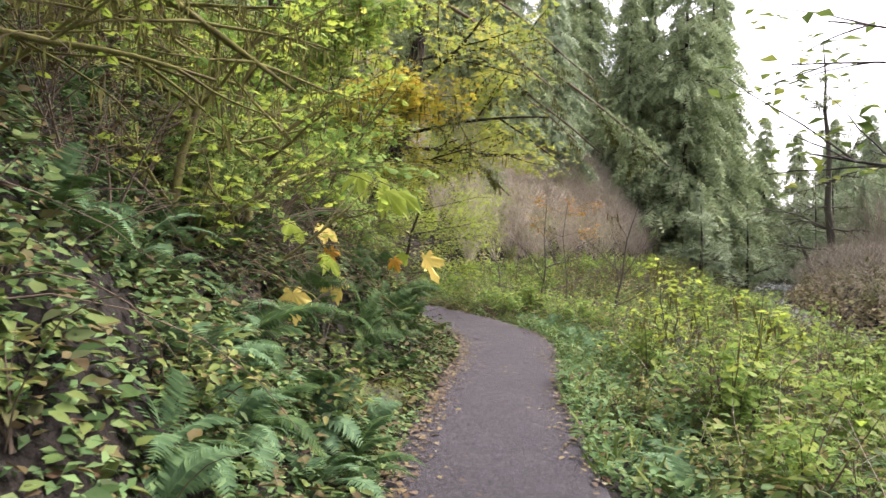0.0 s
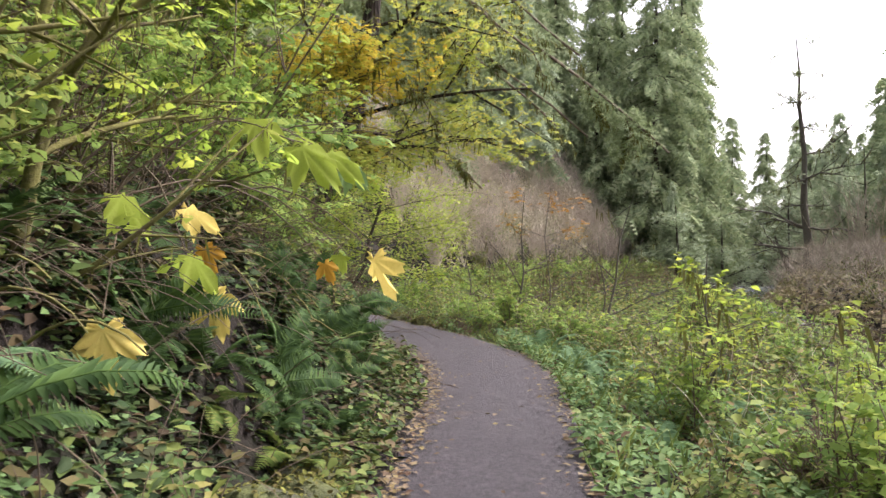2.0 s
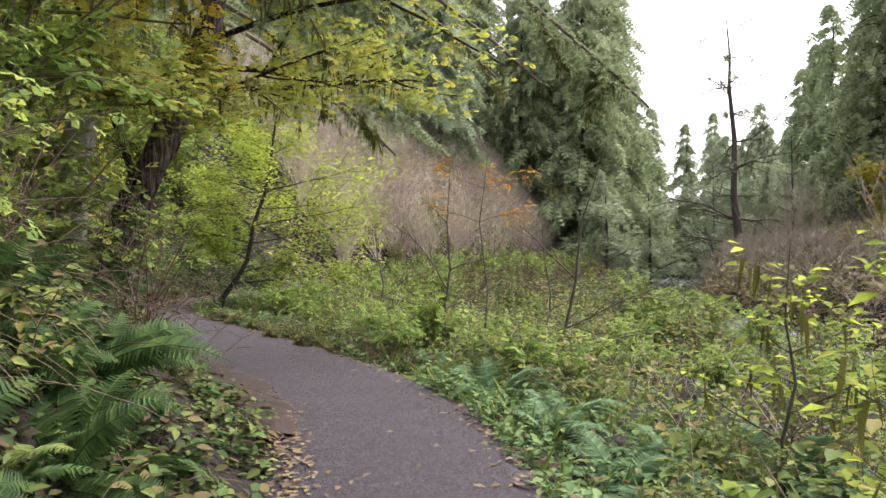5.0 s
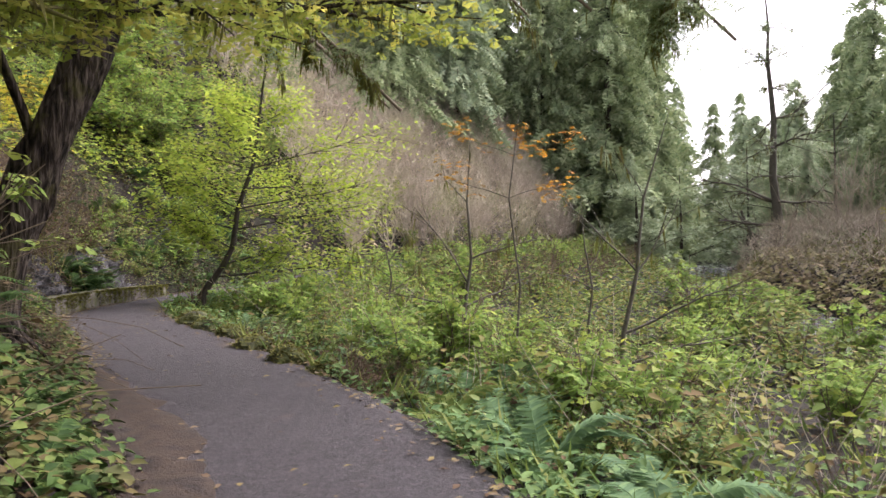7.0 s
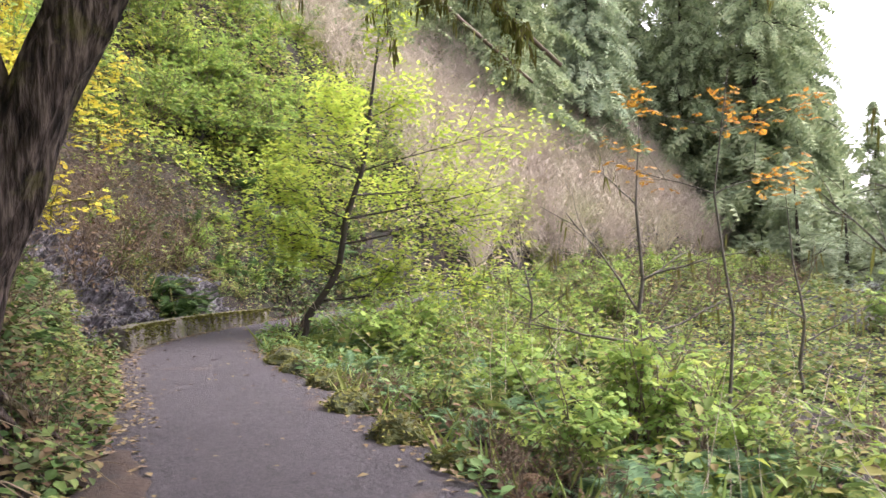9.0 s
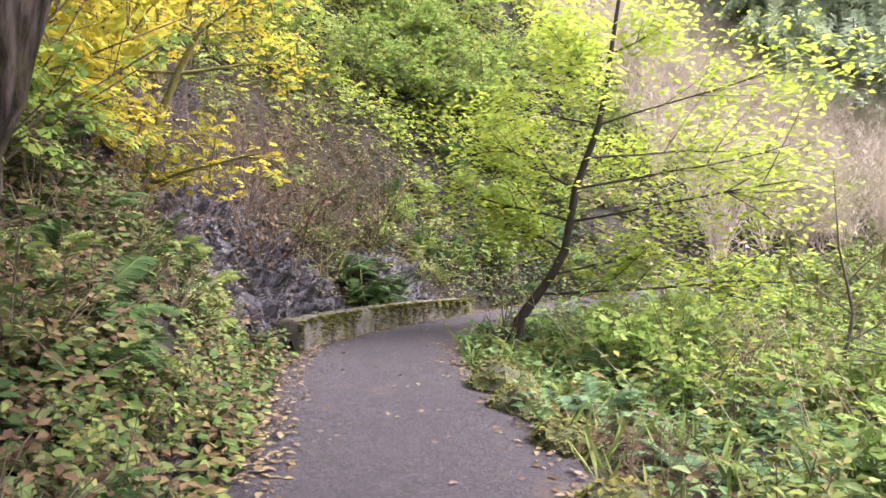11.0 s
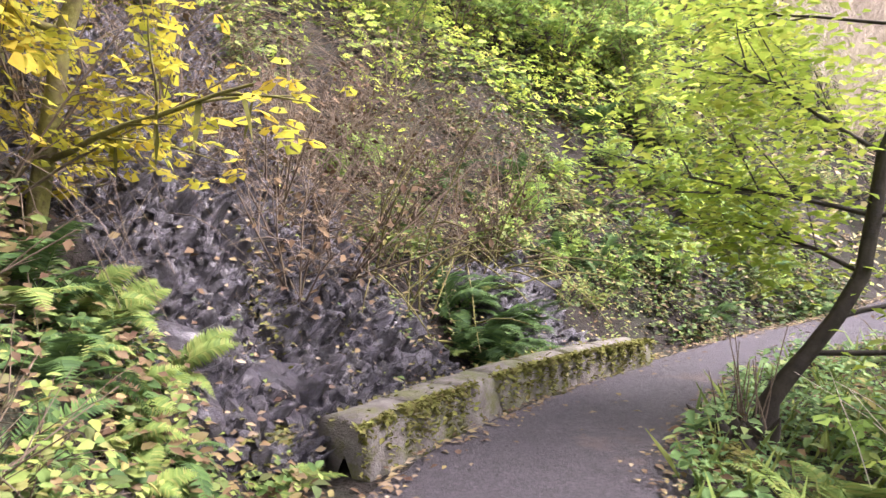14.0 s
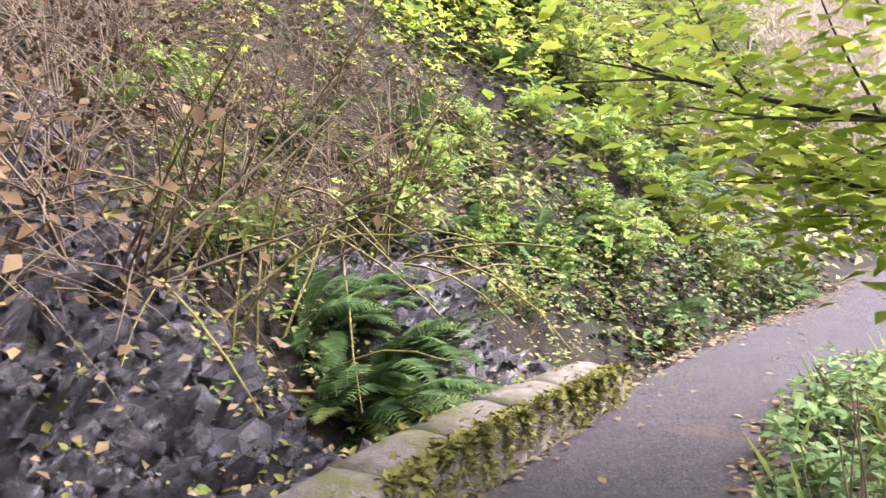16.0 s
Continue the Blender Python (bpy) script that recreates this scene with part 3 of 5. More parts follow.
for x, y, r in [(-4.45, 23.3, 0.15), (-4.75, 23.6, 0.24), (-4.4, 24.3, 0.13), (-4.25, 24.9, 0.12)]:
    boulder(x, y, r, 0.7, "wet dark rock with patches of moss", M_mossrock if r < 0.23 else M_rock)


def stone_mesh(seed):
    bm = bmesh.new()
    bmesh.ops.create_icosphere(bm, subdivisions=2, radius=1)
    o = Vector((seed * 7.3, seed * 3.1, seed))
    for v in bm.verts:
        n_ = v.co.copy()
        c = noise.voronoi(n_ * 1.4 + o)[0]
        k_ = 0.75 + 0.5 * (c[1] - c[0]) + 0.3 * noise.noise(n_ * 2.2 + o)
        v.co = n_ * k_
    me = bpy.data.meshes.new("seep_stone")
    bm.to_mesh(me)
    bm.free()
    me.materials.append(M_rock)
    return me


STONES = [stone_mesh(s) for s in range(6)]
for q in range(290):
    y = RNG.uniform(22.6, 25.6) if q < 250 else RNG.uniform(26.3, 27.5)
    x = float(np.interp(y, WALL[:, 1], WALL[:, 0])) - 0.55 - (2.8 if q < 250 else 1.2) * RNG.random() ** 1.2
    s = RNG.uniform(0.045, 0.13) * (1.3 if x > -4.9 else 0.9)
    ob = new("seep_rock", STONES[q % 6])
    ob.location = (x, y, gz(x, y) + 0.08)
    ob.rotation_euler = (RNG.uniform(0, 6), RNG.uniform(0, 6), RNG.uniform(0, 6))
    ob.scale = (s, s * RNG.uniform(0.8, 1.5), s * RNG.uniform(0.6, 1.1))
    tagged(ob, "wet black stone jutting from the seep", "rock", "rocks of the seep")

# ---- ferns ----
def frond_mesh(name, mat, pairs=24, width=0.17, droop=1.1):
    n = 6
    t = np.linspace(0, 1, n)
    line = np.stack([0.02 * np.sin(3 * t), 0.9 * t * (1 - 0.12 * t), 0.75 * t - droop * 0.62 * t ** 2.2], -1)
    chunks = [tube(line, np.linspace(0.007, 0.002, n), 3)]
    tt = np.linspace(0.1, 0.99, pairs)
    C = np.stack([np.interp(tt, t, line[:, c]) for c in range(3)], -1)
    tang = unit(np.gradient(C, axis=0))
    side = unit(np.cross(tang, np.array([0, 0, 1.0])))
    L = width * np.clip(np.sin(np.pi * (tt * 0.86 + 0.13)), 0.08, 1) ** 0.8
    tpl = (np.array([(-0.09, 0.0, 0), (0.09, 0.0, 0), (0.02, 1, -0.10), (-0.10, 0.5, 0.02)]), np.array([(0, 1, 2), (0, 2, 3)]))
    for s in (-1, 1):
        chunks.append(leaves(C, side * s + tang * 0.35 + rnd((pairs, 3)) * 0.08, np.cross(side, tang) + rnd((pairs, 3)) * 0.15, L, tpl))
    return mesh_of(name, *join(chunks), mat)


FRONDS = [frond_mesh("frond", M_fern, 30, 0.13 + 0.02 * i, 0.9 + 0.25 * i) for i in range(3)]
FRONDS_COOL = [frond_mesh("frond_cool", M_fern_cool, 26, 0.17 + 0.02 * i, 0.8 + 0.25 * i) for i in range(3)]
FRONDS_DEAD = [frond_mesh("frond_dead", M_dead, 18, 0.13 + 0.02 * i, 1.5 + 0.25 * i) for i in range(3)]
FRONDS_PALE = [frond_mesh("frond_pale", M_fern_pale, 30, 0.19 + 0.02 * i, 0.8 + 0.25 * i) for i in range(3)]


def fern_proto(fronds, count, label):
    f = base("sword_fern", (0, 0, -50), label, "fern", "ferns along the trail")
    for i in range(count):
        ob = part("frond", fronds[i % 3], f)
        ob.rotation_euler = (radians(RNG.uniform(-28, 22)), radians(RNG.uniform(-12, 12)), i * 2 * math.pi / count + RNG.uniform(-0.3, 0.3))
        s = RNG.uniform(0.7, 1.1)
        ob.scale = (s, s, s)
    return f


def place(proto, x, y, s, yaw, tilt=(0, 0), dz=-0.02):
    m = pose(x, y, gz(x, y) + dz, tilt[0], tilt[1], yaw) @ Matrix.Scale(s, 4)
    ob = copy_thing(proto, m)
    ob.matrix_basis = m
    return ob


def drop(proto):
    for o in list(proto.children_recursive) + [proto]:
        bpy.data.objects.remove(o)


ferns = [fern_proto(FRONDS, 13, "dark green sword fern with arching fronds on the bank"), fern_proto(FRONDS, 10, "dark green sword fern with arching fronds on the bank")]
pale = [fern_proto(FRONDS_PALE, 8, "pale yellow-green lady fern with broad fronds"), fern_proto(FRONDS_PALE, 10, "pale yellow-green lady fern with broad fronds")]


def side_point(s, u):
    """A ground point u metres past the trail's edge (left positive) at the place s metres of y along."""
    i = int(np.argmin(np.abs(LINE[:, 1] - s)))
    w = math.copysign(LINE[i, 3], u) + u
    return LINE[i, 0] - LDIR[i, 1] * w, LINE[i, 1] + LDIR[i, 0] * w


for _ in range(44):
    x, y = side_point(RNG.uniform(1.5, 31), RNG.uniform(0.35, 4.5))
    if 21.6 < y < 28.6 and x > -5.6:
        continue
    place(ferns[RNG.integers(0, 2)], x, y, RNG.uniform(0.6, 1.0), RNG.uniform(0, 360), (RNG.uniform(-5, 15), RNG.uniform(10, 30)))
for _ in range(20):
    x, y = side_point(RNG.uniform(2, 31), -RNG.uniform(0.55, 4.5))
    place((pale + ferns)[RNG.integers(0, 3)], x, y, RNG.uniform(0.45, 0.75), RNG.uniform(0, 360))
for x, y, s, p in [(-0.85, 8.3, 0.6, 0), (-1.0, 9.2, 0.7, 0), (-0.75, 10.3, 0.6, 1), (-1.15, 7.4, 0.75, 0), (-4.6, 26.3, 0.85, 0), (-4.35, 25.9, 0.7, 1), (-4.5, 26.9, 0.7, 1), (-4.2, 28.4, 0.8, 0), (-3.9, 29.3, 0.9, 0), (-3.3, 30.2, 0.9, 1), (-5.4, 27.6, 0.9, 0),
                   (-4.5, 21.6, 0.5, 1), (-4.25, 21.1, 0.5, 1), (-3.9, 20.6, 0.5, 0), (-4.6, 20.4, 0.6, 0), (-5.3, 21.3, 0.7, 0), (-1.35, 24.2, 0.7, 1), (-0.9, 23.6, 0.8, 0), (-0.4, 22.9, 0.7, 1), (-0.8, 22.3, 0.6, 1)]:
    place(ferns[0] if p == 0 else pale[0], x, y, s, RNG.uniform(0, 360), (0, 12 if x < -2 else 0))
for _ in range(24):
    x, y = side_point(RNG.uniform(12, 22.3), RNG.uniform(0.25, 2.8))
    place((ferns + ferns + pale)[RNG.integers(0, 5)], x, y, RNG.uniform(0.45, 0.85), RNG.uniform(0, 360), (RNG.uniform(-5, 10), RNG.uniform(10, 30)))
for _ in range(12):
    x, y = side_point(RNG.uniform(2, 9), RNG.uniform(0.3, 2.6))
    place((ferns + ferns + pale)[RNG.integers(0, 5)], x, y, RNG.uniform(0.45, 0.8), RNG.uniform(0, 360), (RNG.uniform(-5, 10), RNG.uniform(10, 30)))
for _ in range(20):
    x, y = side_point(RNG.uniform(19.3, 22.6), RNG.uniform(0.2, 1.7))
    place((ferns + ferns + pale)[RNG.integers(0, 5)], x, y, RNG.uniform(0.35, 0.6), RNG.uniform(0, 360), (RNG.uniform(-5, 10), RNG.uniform(10, 30)))
for _ in range(10):
    x, y = side_point(RNG.uniform(13, 24), -RNG.uniform(0.6, 3.4))
    place((ferns + pale)[RNG.integers(0, 4)], x, y, RNG.uniform(0.6, 0.9), RNG.uniform(0, 360))
for _ in range(12):
    place(ferns[0], RNG.uniform(-4.7, -4.0), RNG.uniform(25.7, 26.9), RNG.uniform(0.7, 1.0), RNG.uniform(0, 360), (0, 25))
for _ in range(14):
    x, y = side_point(RNG.uniform(28.3, 33), RNG.uniform(0.3, 2.2))
    place(ferns[1], x, y, RNG.uniform(0.6, 1.0), RNG.uniform(0, 360), (0, 25))
for _ in range(13):
    place((pale + ferns)[RNG.integers(0, 3)], RNG.uniform(-4.7, -3.95), RNG.uniform(21.7, 23.0), RNG.uniform(0.35, 0.6), RNG.uniform(0, 360), (0, 20))
# lush ferns on the river side, withered ones along the edge, and ferns that hang on the undercut bank
cool = [fern_proto(FRONDS_COOL, 12, "lush cool-green fern beside the trail"), fern_proto(FRONDS_COOL, 9, "lush cool-green fern beside the trail")]
brown = [fern_proto(FRONDS_DEAD, 11, "withered brown fern collapsed at the trail edge")]
for y0, y1, u0, u1, count, protos, s0, s1 in [(3, 8, 0.35, 1.6, 16, cool, 0.5, 0.8), (9, 18, 0.45, 2.6, 26, cool, 0.55, 0.95), (18, 24.5, 0.5, 3.0, 24, cool + pale, 0.5, 0.8), (15.5, 21, 0.3, 1.2, 20, brown, 0.5, 0.8), (3, 14, 1.0, 4.0, 12, brown, 0.5, 0.8)]:
    for _ in range(count):
        x, y = side_point(RNG.uniform(y0, y1), -RNG.uniform(u0, u1))
        place(protos[RNG.integers(0, len(protos))], x, y, RNG.uniform(s0, s1), RNG.uniform(0, 360), (RNG.uniform(-8, 8), RNG.uniform(-8, 8)))
for _ in range(22):
    x, y = side_point(RNG.uniform(6.2, 11.6), RNG.uniform(0.85, 1.35))
    place(ferns[RNG.integers(0, 2)], x, y, RNG.uniform(0.55, 0.85), RNG.uniform(0, 360), (RNG.uniform(-10, 10), RNG.uniform(40, 65)))
for _ in range(16):
    x, y = side_point(RNG.uniform(2.2, 6.0), RNG.uniform(0.4, 1.8))
    place(cool[RNG.integers(0, 2)], x, y, RNG.uniform(0.45, 0.75), RNG.uniform(0, 360), (0, RNG.uniform(10, 30)))
for f in ferns + pale + cool + brown:
    drop(f)


# ---- shrubs ----
def shrub_proto(name, stems, height, spread, n_leaf, size, mat, tpl, label, category, wood=None, jitter=0.06, droop=0.5, group="shrubs", flat=0.4):
    s = base(name, (0, 0, -50), label, category, group)
    tubes, lines = [], []
    for _ in range(stems):
        thin = name == "bare_thicket_shrub"
        d = np.array([rnd(1)[0] * spread, rnd(1)[0] * spread, 1.0])
        a, b = branching((rnd(1)[0] * 0.08, rnd(1)[0] * 0.08, -0.05), d, height * RNG.uniform(0.6, 1.1), 0.006 + 0.004 * height, 1, droop, 0.13, 5 if thin else 4, 0.9, 0.5, 4, 3)
        tubes += a
        lines += b
    part("stem", mesh_of("shrub_stems", *join(tubes), wood or M_twig), s)
    if n_leaf:
        P = points_on([l[len(l) // 3:] for l in lines], n_leaf, jitter)
        D, N = scatter_dirs(n_leaf, flat, 0.2)
        part("foliage", mesh_of("shrub_leaves", *leaves(P, D, N, rnd(n_leaf, 0.6, 1.25) * size, tpl), mat), s)["kind"] = "stuff"
    return s


lime = [shrub_proto("salmonberry_bush", 6, 1.0, 0.5, 210, 0.125, M_fresh, LEAF_MAPLE_SMALL, "leafy lime-green salmonberry bush with thin stems", "bush") for _ in range(2)]
green = [shrub_proto("green_bush", 7, 0.8, 0.6, 330, 0.085, M_cover, LEAF_CHEAP, "dense mixed green undergrowth bush", "bush") for _ in range(2)]
deep = [shrub_proto("bank_bush", 7, 1.5, 0.6, 330, 0.12, M_shade, LEAF_MAPLE_SMALL, "deep green vine maple bush on the bank", "bush") for _ in range(2)]
limemaple = [shrub_proto("vine_maple_bush", 6, 1.8, 0.6, 330, 0.13, M_fresh, LEAF_MAPLE_SMALL, "bright green vine maple bush with lobed leaves", "bush") for _ in range(2)]
yellowb = [shrub_proto("yellow_maple_bush", 6, 2.0, 0.6, 330, 0.14, M_yellow, LEAF_MAPLE_SMALL, "yellow autumn vine maple with lobed leaves", "bush") for _ in range(2)]
dead = [shrub_proto("withered_bush", 10, 1.0, 0.8, 90, 0.06, M_dead, LEAF_OVAL, "withered brown bush with curled dead leaves", "bush") for _ in range(2)]
bare = [shrub_proto("bare_thicket_shrub", 13, 2.6, 0.45, 0, 0, M_dead, LEAF_OVAL, "leafless pale brown shrub of the hillside thicket", "shrub", M_paletwig, droop=0.1) for _ in range(3)]


def spread_on(protos, n, y0, y1, u0, u1, s0, s1, lean=0, skip=None):
    for _ in range(n):
        x, y = side_point(RNG.uniform(y0, y1), RNG.uniform(u0, u1))
        if skip and skip(x, y):
            continue
        place(protos[RNG.integers(0, len(protos))], x, y, RNG.uniform(s0, s1), RNG.uniform(0, 360), (RNG.uniform(-6, 6), lean))


def near_bank(x, y):
    return x > -2.6 and 3.5 < y < 9.5


def seep(x, y):
    return 21.4 < y < 28.8 and x > -6.6


spread_on(deep + limemaple, 24, 5.5, 12, 1.45, 2.4, 0.55, 0.85, 35)
spread_on(lime, 46, 2, 33, -5.5, -1.0, 0.7, 1.25)
spread_on(lime, 12, 14, 33, -7.5, -1.6, 0.8, 1.3)
spread_on(green, 95, 1, 33, -7, -0.65, 0.4, 0.85)
spread_on(green, 60, 1, 32, 0.4, 5, 0.6, 1.0, 15, seep)
spread_on(dead, 44, 3, 32, -6, -0.8, 0.6, 1.0)
spread_on(dead, 34, 2, 22, 0.9, 5, 0.8, 1.2, 15)
spread_on(deep, 50, 2, 16, 1.2, 7, 0.8, 1.4, 18, near_bank)
spread_on(limemaple, 46, 5.5, 21, 1.8, 8, 0.9, 1.5, 18)
spread_on(yellowb, 12, 12, 24, 2.5, 6, 0.9, 1.3, 18, seep)
spread_on(deep, 26, 26, 36, 2.5, 9, 0.9, 1.5, 15, seep)
spread_on(limemaple, 55, 21, 37, 4, 9.5, 0.9, 1.4, 15, seep)
spread_on(yellowb, 14, 21, 28, 3.8, 6.5, 0.7, 1.0, 15, seep)
# withered canes over the top of the seep
for _ in range(30):
    y = RNG.uniform(21.8, 28.8)
    x = -RNG.uniform(5.4, 7.2) + 0.15 * (y - 22)
    place(dead[RNG.integers(0, 2)], x, y, RNG.uniform(0.9, 1.4), RNG.uniform(0, 360), (RNG.uniform(-10, 10), 38))
for x, y, p, s in [(-5.0, 25.7, green, 1.0), (-4.9, 26.5, dead, 1.0), (-5.2, 26.1, dead, 1.2), (-4.7, 27.3, green, 0.9), (-4.3, 28.9, green, 1.0), (-5.0, 28.6, dead, 1.2), (-4.2, 29.6, dead, 0.9), (-5.2, 22.0, yellowb, 0.8), (-5.6, 21.8, yellowb, 1.1), (-5.0, 20.6, yellowb, 1.0), (-4.6, 19.7, yellowb, 1.1)]:
    place(p[0], x, y, s, RNG.uniform(0, 360), (0, 25))
spread_on(green[:1] + dead, 24, 18, 22.6, 0.3, 1.8, 0.5, 0.8, 20)
spread_on(green + lime, 20, 26.8, 31, 0.5, 2.6, 0.5, 0.8, 20)
spread_on(dead, 16, 16.3, 20.5, -0.9, -0.25, 0.35, 0.55)
spread_on(green + lime, 24, 25.5, 33, 0.9, 3.2, 0.5, 0.9, 20, lambda x, y: y < 28.5 and x > -3.9)
spread_on(yellowb, 30, 17, 27, 3.0, 7.5, 0.8, 1.2, 20, seep)
# pale thicket on the far nose of the hill
for _ in range(210):
    x, y = side_point(RNG.uniform(37, 60), 0.5 + 9.5 * RNG.random())
    place(bare[RNG.integers(0, 3)], x, y, RNG.uniform(0.7, 1.2), RNG.uniform(0, 360), (RNG.uniform(-8, 8), 12))
spread_on(green + lime, 60, 31, 58, -4.5, -0.5, 0.9, 1.6)
spread_on(dead, 45, 31, 60, -6.5, -0.4, 0.9, 1.7)
spread_on(green + deep, 40, 33, 50, 0.3, 4, 0.7, 1.1, 10)


def by_river(protos, n, y0, y1, off0, off1, s0, s1):
    for _ in range(n):
        i = int(np.argmin(np.abs(RLINE[:, 1] - RNG.uniform(y0, y1))))
        o = RNG.uniform(off0, off1)
        o += math.copysign(RLINE[i, 2], o)
        place(protos[RNG.integers(0, len(protos))], RLINE[i, 0] + o, RLINE[i, 1] + rnd(1)[0] * 0.7, RNG.uniform(s0, s1), RNG.uniform(0, 360))


by_river(green + lime + dead, 84, 2, 30, -3.5, -0.4, 1.0, 1.7)
by_river(green + dead, 14, 34, 60, -2.5, -0.6, 0.7, 1.1)
by_river(dead + dead + bare + green, 90, 0, 62, 0.8, 8, 1.2, 2.2)
by_river(bare + deep + green, 40, 10, 62, 3, 12, 1.3, 2.2)
for p in lime + green + deep + limemaple + yellowb + dead:
    drop(p)

# root, tip, moss strands, needle sprays of the boughs over the trail
BOUGHS = [((-4.4, 19.6, 6.2), (1.65, 19.3, 2.95), 1200, 900), ((-4.4, 19.7, 8.0), (3.85, 18.4, 4.0), 1300, 2600), ((-4.4, 19.7, 9.2), (5.5, 18.2, 3.7), 1300, 2600), ((-4.4, 19.5, 5.6), (1.7, 22.3, 3.5), 900, 900),
          ((-4.4, 19.8, 8.2), (3.6, 20.5, 4.6), 600, 500), ((-4.4, 19.4, 6.8), (0.2, 16.0, 4.4), 600, 900), ((-4.4, 19.4, 8.6), (2.2, 15.6, 5.0), 500, 1200), ((-4.4, 19.7, 10.0), (3.9, 19.4, 6.0), 500, 500)]

# ---- trees ----
def conifer_mesh(h, r, mat, seed, levels=42, dens=1.0, ragged=0.3, step_=3.0, big=1.05):
    st = np.random.default_rng(seed)
    P, D, S = [], [], []
    tubes = []
    for i in range(levels):
        f = (i + st.random()) / levels
        z = h * (0.06 + 0.94 * f)
        reach = r * (1 - f) ** 0.75 * (1 + ragged * st.uniform(-1, 0.6)) + 0.15
        for _ in range(int(7 * dens) if f < 0.9 else 4):
            a = st.uniform(0, 6.283)
            L = reach * st.uniform(0.55, 1.15)
            m = max(3, int(L * step_))
            t = (np.arange(m) + 0.4) / m
            px_, py_ = np.cos(a) * L * t, np.sin(a) * L * t
            pz = z + 0.12 * L * t - 0.55 * L * t ** 2
            if st.random() < 0.35:
                tubes.append(tube(np.stack([px_, py_, pz], -1), np.linspace(0.05, 0.015, m), 3))
            for s in range(2):
                P.append(np.stack([px_, py_, pz], -1) + st.normal(0, 0.08, (m, 3)))
                D.append(np.stack([np.cos(a + st.normal(0, 0.7, m)) * 0.6, np.sin(a + st.normal(0, 0.7, m)) * 0.6, -0.55 - 0.4 * st.random(m)], -1))
                S.append(big * st.uniform(0.8, 1.7, m) * (0.5 + 0.5 * (1 - f)))
    P, D, S = np.concatenate(P), np.concatenate(D), np.concatenate(S)
    N = st.normal(0, 1, (len(P), 3)) + np.array([0, 0, 0.6])
    trunk = arc((0, 0, -0.4), (0, 0, 1), h, 0, 8, 0.01)
    return mesh_of("conifer_crown", *leaves(P, D, N, S, LEAF_SPRAY), mat), mesh_of("conifer_trunk", *join([tube(trunk, np.linspace(h * 0.013, 0.03, 8), 7)] + tubes), M_bark)


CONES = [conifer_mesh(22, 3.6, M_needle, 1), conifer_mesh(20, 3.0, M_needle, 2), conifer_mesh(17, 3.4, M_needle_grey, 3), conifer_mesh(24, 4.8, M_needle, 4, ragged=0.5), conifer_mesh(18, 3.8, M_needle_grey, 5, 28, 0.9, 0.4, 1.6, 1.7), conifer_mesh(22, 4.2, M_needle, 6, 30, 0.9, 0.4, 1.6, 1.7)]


def conifer(x, y, kind, s, yaw, label):
    t = base("conifer_tree", (x, y, gz(x, y)), label, "conifer", "conifers of the valley")
    t.rotation_euler = (0, 0, yaw)
    t.scale = (s, s, s)
    part("crown", CONES[kind][0], t)
    part("trunk", CONES[kind][1], t)


for x, y, k_, s in [(9, 60, 0, 1.0), (12, 63, 1, 1.05), (15, 61, 0, 0.95), (18, 65, 0, 1.15), (21, 68, 1, 1.15), (24, 71, 0, 1.05), (13, 70, 3, 1.1), (19, 74, 3, 1.2), (5, 58, 1, 1.0), (1, 56, 0, 1.0), (-3, 54, 1, 1.0), (-7, 50, 0, 1.0), (4, 52, 3, 0.75), (8, 55, 2, 0.9),
                    (-10, 44, 0, 1.0), (-12, 38, 1, 0.95), (-13, 31, 0, 1.0), (-9, 47, 3, 0.9), (-14, 24, 1, 1.0), (-12, 17, 0, 1.0), (-13, 9, 1, 1.0), (-12, 2, 0, 1.0), (-2, 60, 3, 1.0), (22.0, 62, 0, 1.25), (24.0, 66, 1, 1.35), (19, 59, 3, 1.15), (27, 74, 0, 1.25)]:
    conifer(x, y, k_, s, x * 1.7, "tall dark green conifer on the wooded hillside")
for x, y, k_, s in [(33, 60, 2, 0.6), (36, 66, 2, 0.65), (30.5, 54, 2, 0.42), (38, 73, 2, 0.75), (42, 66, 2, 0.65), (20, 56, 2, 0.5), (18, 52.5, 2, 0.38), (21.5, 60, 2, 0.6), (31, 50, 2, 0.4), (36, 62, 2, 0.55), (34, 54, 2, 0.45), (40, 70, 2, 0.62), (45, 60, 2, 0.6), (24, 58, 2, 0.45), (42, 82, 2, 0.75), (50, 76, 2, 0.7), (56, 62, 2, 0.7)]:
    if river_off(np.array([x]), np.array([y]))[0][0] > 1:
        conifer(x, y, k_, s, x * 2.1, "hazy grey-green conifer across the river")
for x, y, k_, s in [(33.5, 48, 3, 0.8), (30.5, 43.5, 3, 0.9), (32, 38, 3, 0.95), (34, 46, 0, 1.0), (37, 40, 5, 1.1), (33, 34, 3, 1.0), (41, 36, 5, 1.0), (34, 24, 0, 1.0), (38, 15, 3, 1.0), (36, 4, 0, 1.0), (30, -8, 3, 1.0), (24, -22, 0, 1.0), (8, -30, 3, 1.0), (-6, -26, 0, 1.0), (-12, -14, 3, 1.0)]:
    conifer(x, y, k_, s, x * 0.9, "large conifer on the opposite river bank")


